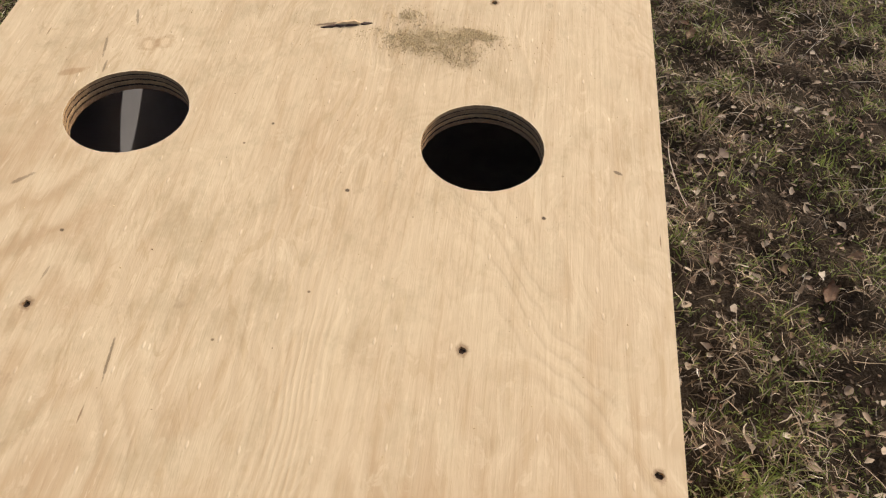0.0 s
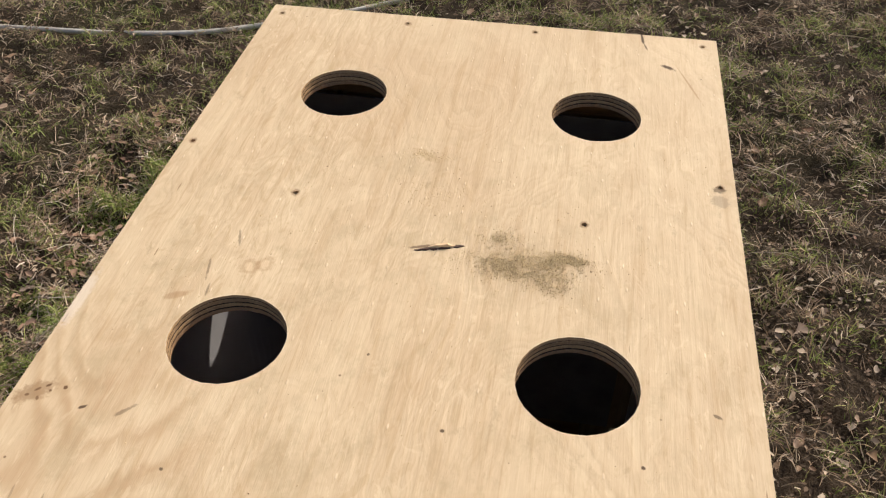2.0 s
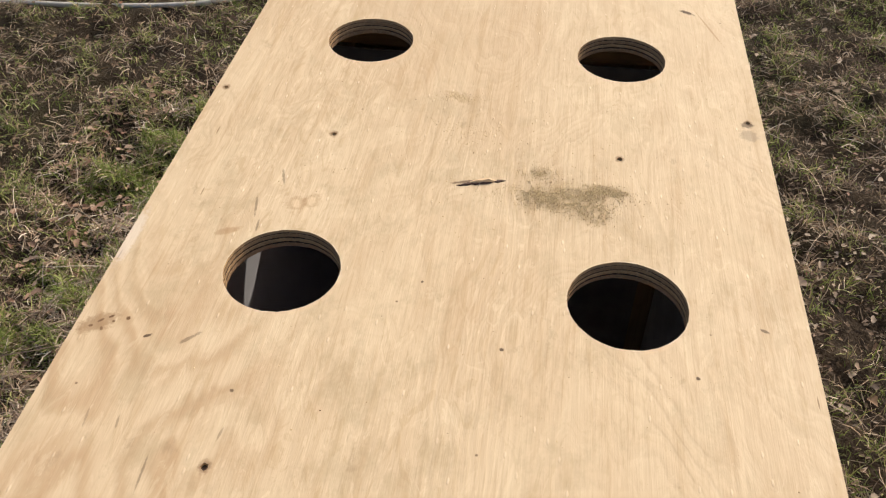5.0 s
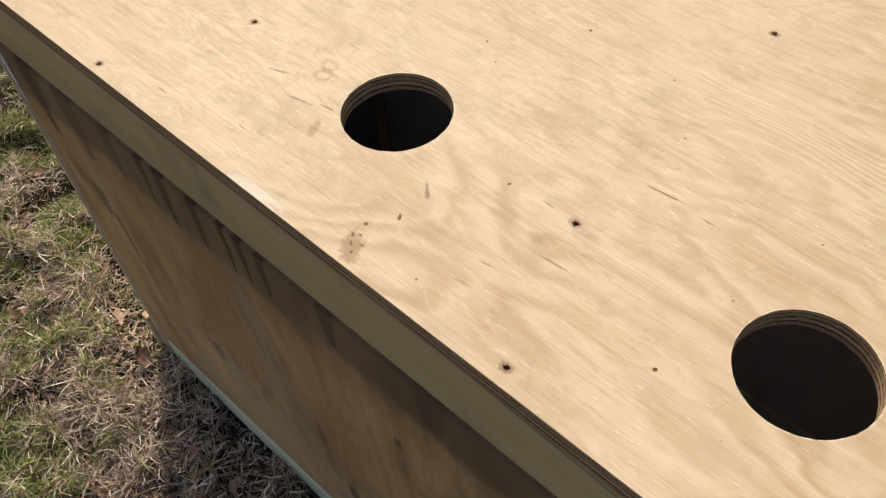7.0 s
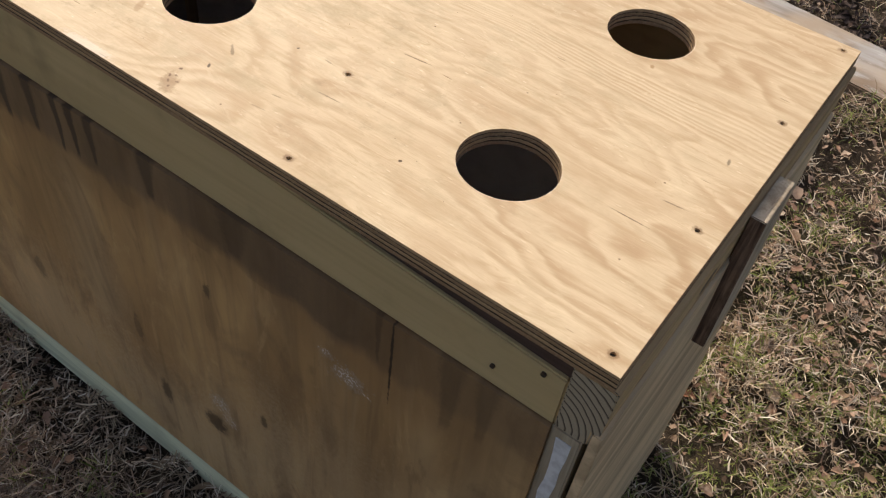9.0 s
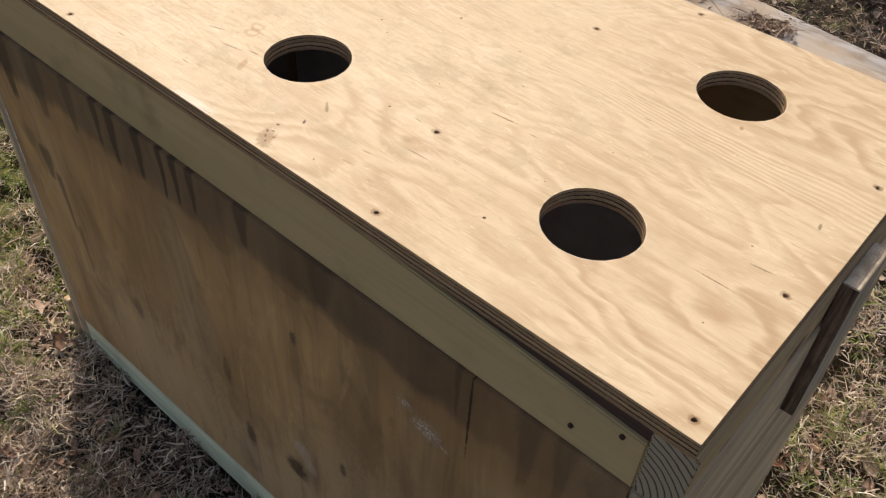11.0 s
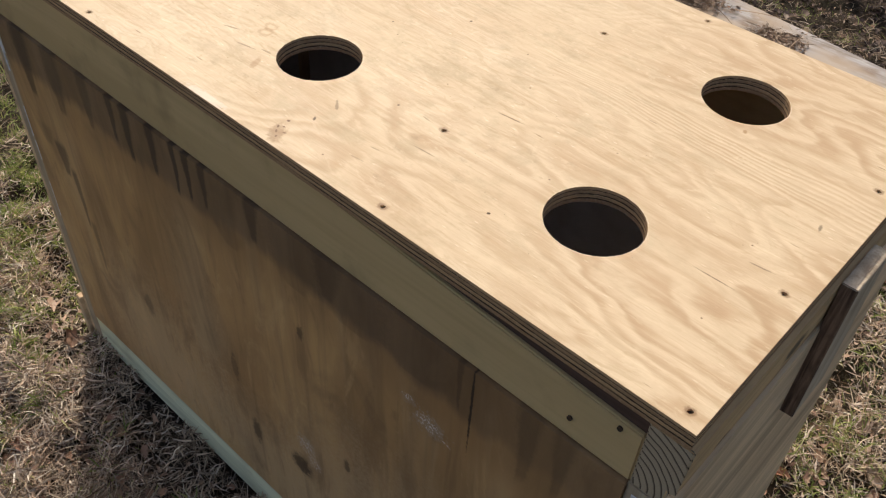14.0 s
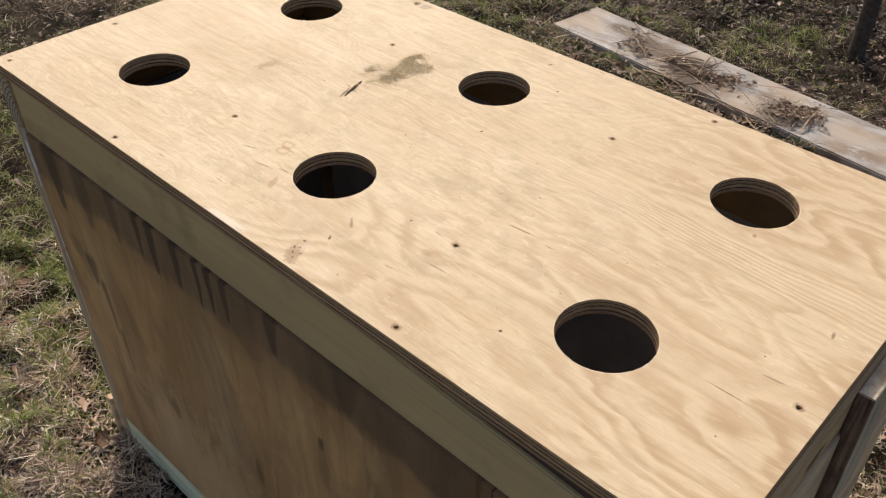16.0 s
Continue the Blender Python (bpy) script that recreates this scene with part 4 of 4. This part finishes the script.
def plywood_box():
    base = tagged(empty("plywood_box", (W / 2, L / 2, 0)), "tall plywood box with six round holes in its top", "box")
    top = top_panel(base)
    for x, y in SCREWS:
        screw(x, y, top)
    # end rails run through, long rails stand between them
    for y in (0.0, L - 0.038):
        bm = block((0.0, y + (-0.005 if y < 0.1 else 0.003), RAIL_LOW), (W, y + (0.038 if y < 0.1 else 0.041), RAIL_TOP), 0.0)
        bmesh.ops.bisect_plane(bm, geom=bm.verts[:] + bm.edges[:] + bm.faces[:], plane_co=(0, 0, LAP + 0.003), plane_no=(0, 0, 1))
        bmesh.ops.bisect_plane(bm, geom=bm.verts[:] + bm.edges[:] + bm.faces[:], plane_co=(0, 0, LAP + 0.0022), plane_no=(0, 0, 1))
        for v in bm.verts:
            if v.co.y < 0 and v.co.z < LAP + 0.0025:
                v.co.y += 0.009
        bmesh.ops.bevel(bm, geom=[e for e in bm.edges if len(e.link_faces) == 2 and e.calc_face_angle() > 0.5], offset=0.0015, segments=2, affect="EDGES")
        part("end_rail", end_slots(bm, 0), [END_RAIL, END_GRAIN], base)
    for x in (0.002, W - 0.040):
        bm = block((x, 0.0385, SIDE_LOW), (x + 0.038, L - 0.0385, RAIL_TOP), 0.0)
        bmesh.ops.bisect_plane(bm, geom=bm.verts[:] + bm.edges[:] + bm.faces[:], plane_co=(0, 0.44, 0), plane_no=(0, 1, 0))
        for v in bm.verts:
            if v.co.y < 0.1 and v.co.z > RAIL_LOW + 0.05:
                v.co.z -= 0.025
        bmesh.ops.bevel(bm, geom=[e for e in bm.edges if len(e.link_faces) == 2 and e.calc_face_angle() > 0.5], offset=0.002, segments=2, affect="EDGES")
        part("side_rail", bm, RAIL, base, "olive treated board on edge")
        # dark brown wedge between the sloping rail and the top
        bm = bmesh.new()
        inner = x + 0.005
        shape = [(0.0392, RAIL_TOP - 0.0245), (0.43, RAIL_TOP - 0.0004), (0.0392, RAIL_TOP - 0.0004)]
        rows = [[bm.verts.new((inner + d, y, z)) for y, z in shape] for d in (0.0, 0.026)]
        bm.faces.new(rows[0][::-1])
        bm.faces.new(rows[1])
        for k in range(3):
            bm.faces.new((rows[0][k], rows[0][(k + 1) % 3], rows[1][(k + 1) % 3], rows[1][k]))
        bmesh.ops.recalc_face_normals(bm, faces=bm.faces[:])
        part("gap_wedge", bm, DARK_WOOD, base, "dark brown wedge filling the gap")
    for y in (0.413, 0.824):
        part("cross_brace", block((0.0405, y - 0.019, RAIL_LOW), (W - 0.0405, y + 0.019, RAIL_TOP), 0.002), INNER, base)
    for x in (0.0005, W - 0.0895):
        for y in (0.0085, L - 0.0395):
            part("corner_post", block((x, y, 0.0), (x + 0.089, y + 0.031, RAIL_LOW - 0.001), 0.002), POST, base)
    for x in (0.004, W - 0.016):
        shift = -0.006 if x < 0.1 else 0.006
        bm = block((x + shift, 0.040, 0.089), (x + shift + 0.012, L - 0.040, SIDE_LOW - 0.0015), 0.0006)
        bm.normal_update()
        for f in bm.faces:
            f.material_index = 1 if f.normal.x * shift < -0.5 * abs(shift) else 0
        part("side_panel", bm, [SIDE, INNER if x < 0.1 else PALE_INNER], base, "water-stained brown plywood side")
        part("bottom_rail", block((x - 0.005 if x < 0.1 else x - 0.02, 0.040, 0.0), (x + 0.033 if x < 0.1 else x + 0.018, L - 0.040, 0.0885), 0.002), GREEN_RAIL, base, "pale green treated bottom board")
    for y in (-0.004, L - 0.010):
        part("end_panel", block((0.0005, y - (0.003 if y < 0 else 0), 0.0), (W - 0.0005, y + (0.0075 if y < 0 else 0.012), LAP if y < 0 else RAIL_LOW - 0.0015), 0.0012), END_PANEL, base, "greyed end panel with its grain across")
    part("foot_batten", block((-0.006, L + 0.0025, 0.0), (W - 0.004, L + 0.020, BATTEN), 0.0015), END_PANEL, base, "sawn batten along the foot of the end")
    # a grey plastic sheet hangs from the rail on the inside of one wall
    bm = bmesh.new()
    ys = [0.056 + (L - 0.112) * k / 60 for k in range(61)]
    high = [bm.verts.new((0.0335 + 0.0015 * math.sin(21 * y), y, SIDE_LOW - 0.001)) for y in ys]
    low = [bm.verts.new((0.0335 + 0.0015 * math.sin(17 * y), y, 0.092)) for y in ys]
    for k in range(60):
        bm.faces.new((high[k], high[k + 1], low[k + 1], low[k]))
    got = bmesh.ops.extrude_face_region(bm, geom=bm.faces[:])
    bmesh.ops.translate(bm, verts=[g for g in got["geom"] if isinstance(g, bmesh.types.BMVert)], vec=(-0.001, 0, 0))
    bmesh.ops.recalc_face_normals(bm, faces=bm.faces[:])
    part("plastic_liner", bm, TARP, base, "grey plastic sheet lining the inside")
    part("end_lining", block((0.042, L - 0.0445, 0.092), (W - 0.042, L - 0.0415, RAIL_LOW - 0.002), 0.0), INNER, base)
    part("floor_panel", block((0.04, 0.052, 0.05), (W - 0.04, L - 0.052, 0.062), 0.0), INNER, base)
    for y in (0.061, 0.109):
        bm = bmesh.new()
        bmesh.ops.create_cone(bm, cap_ends=True, segments=12, radius1=0.0027, radius2=0.0027, depth=0.003, matrix=Matrix.Translation((0.0012, y, H - (0.053 if y < 0.1 else 0.085))) @ Matrix.Rotation(math.pi / 2, 4, "Y"))
        part("screw", bm, STEEL, base)
    bm = block((0.271, -0.0225, H - 0.236), (0.351, -0.0055, H - 0.020), 0.001)
    for v in bm.verts:
        v.co.x += 0.012 * (H - 0.020 - v.co.z) / 0.216
    part("wooden_cleat", end_slots(bm, 0), [BLOCK, CLEAT_EDGE], base, "weathered plywood cleat screwed upright to the end")
    for y, wide, z0, z1 in ((0.0155, 0.017, 0.42, RAIL_LOW - 0.014), (L - 0.033, 0.013, 0.70, 0.755), (L - 0.028, 0.006, 0.665, 0.70), (L - 0.034, 0.003, 0.54, 0.60), (L - 0.035, 0.003, 0.49, 0.53), (L - 0.035, 0.002, 0.36, 0.44)):
        bm = bmesh.new()
        left = [bm.verts.new((0.0002, y + wide * 0.25 * random.random(), z0 + (z1 - z0) * k / 14)) for k in range(15)]
        right = [bm.verts.new((0.0002, y + wide * (0.75 + 0.25 * random.random()), z0 + (z1 - z0) * k / 14)) for k in range(15)]
        for k in range(14):
            bm.faces.new((left[k], left[k + 1], right[k + 1], right[k]))
        got = bmesh.ops.extrude_face_region(bm, geom=bm.faces[:])
        bmesh.ops.translate(bm, verts=[g for g in got["geom"] if isinstance(g, bmesh.types.BMVert)], vec=(-0.0008, 0, 0))
        bmesh.ops.recalc_face_normals(bm, faces=bm.faces[:])
        part("paint_remnant", bm, WHITE, base, "peeling strip of white paint")
    return base


plywood_box()


def splinter():
    """A torn sliver: a jagged dark strip with a paler stick broken off beside it."""

    def sliver(length, half, high, n, jag):
        bm = bmesh.new()
        rows = []
        for k in range(n):
            t = k / (n - 1)
            w = half * max(0.12, math.sin(math.pi * t) ** 0.5) * (1 - jag + jag * 2 * random.random())
            mid = jag * half * (random.random() - 0.5)
            h = high * (0.35 + 0.65 * math.sin(math.pi * t)) * (0.7 + 0.6 * random.random())
            rows.append([bm.verts.new((length * t, mid + d * w, z)) for d, z in ((-1, 0), (1, 0), (0.6, h), (-0.6, h))])
        for p, q in zip(rows, rows[1:]):
            for k in range(4):
                bm.faces.new((p[k], p[(k + 1) % 4], q[(k + 1) % 4], q[k]))
        bm.faces.new(rows[0])
        bm.faces.new(rows[-1][::-1])
        bmesh.ops.recalc_face_normals(bm, faces=bm.faces[:])
        return bm

    base = tagged(empty("wood_splinter", (0.317, 0.764, H)), "thin torn wood splinter lying on the plywood top", "splinter")
    for name, at, turn, size, mat in (("dark_sliver", (0.293, 0.757), 0.28, (0.050, 0.0022, 0.0016, 14, 0.7), DARK_WOOD),
                                      ("broken_stick", (0.306, 0.7625), 0.24, (0.027, 0.0021, 0.0042, 8, 0.25), END_PANEL),
                                      ("fibre", (0.313, 0.750), 1.35, (0.032, 0.0004, 0.0008, 8, 0.5), BLOCK)):
        bm = sliver(*size)
        bmesh.ops.transform(bm, matrix=Matrix.Translation((*at, H + 0.0002)) @ Matrix.Rotation(turn, 4, "Z"), verts=bm.verts[:])
        part(name, bm, mat, base)


def sawdust():
    """Loose grains, thick in one heap and thin round it."""
    heaps = [(0.395, 0.752, 0.026, 0.011, 9500), (0.434, 0.766, 0.014, 0.005, 6000), (0.372, 0.786, 0.010, 0.007, 1400), (0.428, 0.732, 0.011, 0.008, 1900),
             (0.278, 0.914, 0.014, 0.006, 420), (0.29, 0.85, 0.022, 0.014, 500), (0.36, 0.80, 0.10, 0.07, 1300), (0.45, 0.62, 0.16, 0.2, 500), (0.18, 0.80, 0.03, 0.04, 160), (0.56, 0.93, 0.02, 0.03, 100), (0.11, 0.69, 0.03, 0.03, 90)]
    pts = np.concatenate([np.stack([RNG.normal(x, a, n), RNG.normal(y, b, n)], -1) for x, y, a, b, n in heaps])
    for x, y in HOLES:
        pts = pts[np.hypot(pts[:, 0] - x, pts[:, 1] - y) > HOLE_R + 0.002]
    clump = field(pts[:, 0], pts[:, 1], 0.007, 3) * field(pts[:, 0], pts[:, 1], 0.016, 12)
    pts = pts[RNG.random(len(pts)) < np.clip(3.0 * clump + 0.05, 0.05, 1)]
    n = len(pts)
    s = 0.00024 + 0.0007 * RNG.random(n) ** 5
    a = RNG.random(n) * 6.28
    tri = np.stack([np.stack([np.cos(a + k), np.sin(a + k)], -1) for k in (0, 2.3, 4.0)], 1) * s[:, None, None]
    low = np.concatenate([tri + pts[:, None], np.full((n, 3, 1), H + 0.0003)], -1)
    tip = np.concatenate([pts, (H + 0.0003 + s * 1.1)[:, None]], -1)[:, None]
    verts = np.concatenate([low, tip], 1)
    tris = np.concatenate([np.arange(n)[:, None] * 4 + np.array(f) for f in ((0, 1, 3), (1, 2, 3), (2, 0, 3))], 1)
    me = mesh_from("sawdust", verts.reshape(-1, 3), np.full(n * 3, 3), tris.ravel())
    me.materials.append(DUST)
    tagged(new("sawdust", me), "loose tan sawdust heaped on the plywood top", "sawdust", kind="stuff")


splinter()
sawdust()


# ---- things on the ground ----
def garden_hose():
    cu = bpy.data.curves.new("garden_hose", "CURVE")
    cu.dimensions, cu.bevel_depth, cu.bevel_resolution = "3D", 0.0085, 3
    way = [(-2.6, 2.72), (-2.0, 2.62), (-1.46, 2.617), (-1.258, 2.634), (-0.992, 2.664), (-0.836, 2.703), (-0.67, 2.769), (-0.401, 2.95), (-0.256, 3.03), (-0.1, 3.13), (0.3, 3.42), (1.0, 3.75)]
    sp = cu.splines.new("NURBS")
    sp.points.add(len(way) - 1)
    for p, (x, y) in zip(sp.points, way):
        p.co = (x, y, float(ground_z(x, y)) + 0.011, 1)
    sp.use_endpoint_u, sp.order_u, sp.resolution_u = True, 4, 8
    cu.materials.append(HOSE)
    return tagged(new("garden_hose", cu), "pale grey garden hose lying across the grass", "hose")


def old_plank():
    bm = block((-0.066, -1.6, -0.02), (0.197, 0.913, 0.016), 0.004)
    bmesh.ops.transform(bm, matrix=Matrix.Translation((2.212, 0.90, 0.0)) @ Matrix.Rotation(-0.119, 4, "Z"), verts=bm.verts[:])
    tagged(part("old_plank", bm, PLANK), "weathered grey plank with peeling white paint on the ground", "plank")


def tree():
    base = tagged(empty("young_tree", (2.85, 0.83, 0)), "dark slim leafless tree trunk standing in leaf litter", "tree")

    def limb(bm, a, b, r0, r1, n=9, steps=7):
        a, b = Vector(a), Vector(b)
        turn = (b - a).to_track_quat("Z", "Y").to_matrix()
        rings = []
        for k in range(steps + 1):
            t = k / steps
            r = r0 + (r1 - r0) * t
            mid = a.lerp(b, t) + turn @ Vector((math.sin(5 * t + a.x), math.cos(4 * t), 0)) * r0 * 0.35 * math.sin(math.pi * t)
            rings.append([bm.verts.new(mid + turn @ Vector((math.cos(6.283 * j / n), math.sin(6.283 * j / n), 0)) * r * (0.92 + 0.16 * random.random())) for j in range(n)])
        for p, q in zip(rings, rings[1:]):
            for j in range(n):
                bm.faces.new((p[j], p[(j + 1) % n], q[(j + 1) % n], q[j]))

    bm = bmesh.new()
    limb(bm, (2.85, 0.83, -0.02), (2.98, 0.9, 2.4), 0.032, 0.022, 12, 10)
    part("trunk", bm, BARK, base, smooth=True)
    for k in range(6):
        bm = bmesh.new()
        a = 1.1 * k
        z = 1.5 + 0.15 * k
        start = (2.85 + 0.13 * z / 2.4, 0.83 + 0.07 * z / 2.4, z)
        limb(bm, start, (start[0] + 0.7 * math.cos(a), start[1] + 0.7 * math.sin(a), z + 0.7), 0.016, 0.004, 7, 6)
        part("limb", bm, BARK, base, smooth=True)


garden_hose()
old_plank()
tree()


def plank_litter():
    """Straw and crumbs caught on the plank."""
    n = 1500
    v = RNG.normal(0.066, 0.055, n).clip(-0.05, 0.165)
    u = np.concatenate([RNG.normal(0.48, 0.10, n // 3), RNG.normal(0.26, 0.06, n // 3), RNG.normal(-0.085, 0.045, n - 2 * (n // 3))])
    c, s = math.cos(-0.119), math.sin(-0.119)
    at = np.stack([2.212 + v * c - u * s, 0.90 + v * s + u * c], -1)
    bits = leaves("plank_crumbs", at[RNG.random(n) < 0.9] + RNG.normal(0, 0.02, (1, 2)), 0.008, LEAF, "brown leaf crumbs caught on the old plank")
    bits.location.z = 0.008
    ob = blades("plank_straw", at[::3], 0.042, 0.0011, 0.07, 0.6, TWIG, "dry straw and twigs caught on the old plank")
    ob.location.z = 0.012
    sticks = np.stack([RNG.normal(2.28, 0.05, 60), RNG.normal(1.22, 0.11, 60)], -1)
    ob = blades("loose_twigs", np.concatenate([sticks, np.stack([RNG.normal(2.08, 0.05, 50), RNG.normal(1.0, 0.3, 50)], -1)]), 0.15, 0.0022, 0.16, 0.12, STICK, "pale bent twigs lying over the plank", 5, 0.02)
    ob.location.z = 0.012


plank_litter()


def fallen_leaf(x, y, size, turn, fold, tilt):
    """One curled leaf with a lobed rim, a raised midrib and its stalk."""
    leaf = tagged(empty("fallen_leaf", (x, y, float(ground_z(x, y)) + 0.016)), "curled dry brown leaf lying on the winter grass", "leaf", "larger leaves on the grass")
    bm = bmesh.new()
    n, rows = 22, []
    for ring in range(4):
        r = ring / 3
        row = []
        for k in range(n):
            a = 2 * math.pi * k / n
            lobe = 1 + 0.20 * math.cos(5 * a + 0.5) * r + 0.10 * (random.random() - 0.5) * r
            u, v = size * r * lobe * math.cos(a), 0.58 * size * r * lobe * math.sin(a)
            w = fold * abs(v) + 0.5 * fold * u * u / size + 0.10 * size * r * (random.random() - 0.5)
            row.append((u, v, w))
            if ring == 0:
                break
        rows.append([bm.verts.new(c) for c in row])
    for k in range(n):
        bm.faces.new((rows[0][0], rows[1][k], rows[1][(k + 1) % n]))
        for a, b in zip(rows[1:], rows[2:]):
            bm.faces.new((a[k], b[k], b[(k + 1) % n], a[(k + 1) % n]))
    bmesh.ops.solidify(bm, geom=bm.faces[:], thickness=0.0005)
    place = Matrix.Translation(leaf.location) @ Matrix.Rotation(turn, 4, "Z") @ Matrix.Rotation(tilt, 4, "Y")
    bmesh.ops.transform(bm, matrix=place, verts=bm.verts[:])
    part("leaf_blade", bm, DEAD_LEAF, leaf, smooth=True)
    bm = bmesh.new()
    bmesh.ops.create_cone(bm, cap_ends=True, segments=6, radius1=0.0009, radius2=0.0005, depth=0.6 * size,
                          matrix=place @ Matrix.Translation((-1.2 * size, 0, 0.002)) @ Matrix.Rotation(math.pi / 2, 4, "Y"))
    part("stalk", bm, TWIG_BARK, leaf)


for x, y, size in ((-0.045, 1.245, 0.024), (-0.25, 1.07, 0.022), (0.84, -0.14, 0.026), (-0.39, 1.11, 0.022), (-0.28, 1.06, 0.024), (-0.25, 1.01, 0.018),
                   (-0.34, 1.46, 0.020), (0.08, 1.86, 0.026), (0.10, 1.93, 0.018), (-0.05, 1.53, 0.022), (0.97, 2.29, 0.024), (0.96, 2.04, 0.020), (1.13, 2.43, 0.022),
                   (0.95, 1.27, 0.022), (1.19, 1.23, 0.026), (0.95, 2.11, 0.018), (0.82, -0.04, 0.020), (-0.16, 1.40, 0.020), (-0.46, 1.30, 0.022), (-0.10, 1.70, 0.022)):
    fallen_leaf(x, y, size, 6.28 * random.random(), 0.25 + 0.5 * random.random(), 0.5 * (random.random() - 0.5))


def twig(x, y, length, turn, thick, high=0.03):
    """A bent, tapering dry twig with a short side spur."""
    thing = tagged(empty("dry_twig", (x, y, high)), "bleached bent dry twig lying across the old plank", "twig", "twigs on the plank")

    def stem(start, way, reach, r0, name):
        bm = bmesh.new()
        side, rings, steps = Vector((-way.y, way.x, 0)), [], 8
        sway, lift = 0.09 * reach * (random.random() - 0.5) * 2, 0.05 * reach
        for k in range(steps + 1):
            t = k / steps
            mid = start + way * (reach * t) + side * (sway * math.sin(math.pi * t) + 0.012 * reach * (random.random() - 0.5)) + Vector((0, 0, lift * math.sin(math.pi * t)))
            r = r0 * (1 - 0.65 * t)
            rings.append([bm.verts.new(mid + side * (r * math.cos(a)) + Vector((0, 0, r * math.sin(a)))) for a in (0, 1.257, 2.513, 3.770, 5.027)])
        for p, q in zip(rings, rings[1:]):
            for j in range(5):
                bm.faces.new((p[j], p[(j + 1) % 5], q[(j + 1) % 5], q[j]))
        bm.faces.new(rings[0][::-1])
        bm.faces.new(rings[-1])
        bmesh.ops.recalc_face_normals(bm, faces=bm.faces[:])
        part(name, bm, TWIG_BARK, thing, smooth=True)

    way = Vector((math.cos(turn), math.sin(turn), 0))
    start = Vector((x, y, high)) - way * length / 2
    stem(start, way, length, thick, "stem")
    stem(start + way * (0.55 * length), (way + Vector((-way.y, way.x, 0)) * 0.7).normalized(), 0.3 * length, 0.55 * thick, "side_spur")


for row in ((2.41, 1.477, 0.206, -2.13, 0.0035), (2.354, 1.172, 0.229, 0.17, 0.0032), (2.372, 1.16, 0.256, 0.2, 0.003), (2.114, 1.20, 0.243, -1.81, 0.0035), (2.083, 1.03, 0.246, -1.48, 0.0032),
            (2.146, 0.826, 0.075, -2.24, 0.0028), (2.263, 1.432, 0.375, -2.27, 0.0025), (2.112, 1.437, 0.07, -1.82, 0.003), (2.20, 1.15, 0.30, 1.2, 0.0025), (2.29, 1.28, 0.22, 2.3, 0.0022)):
    twig(*row)
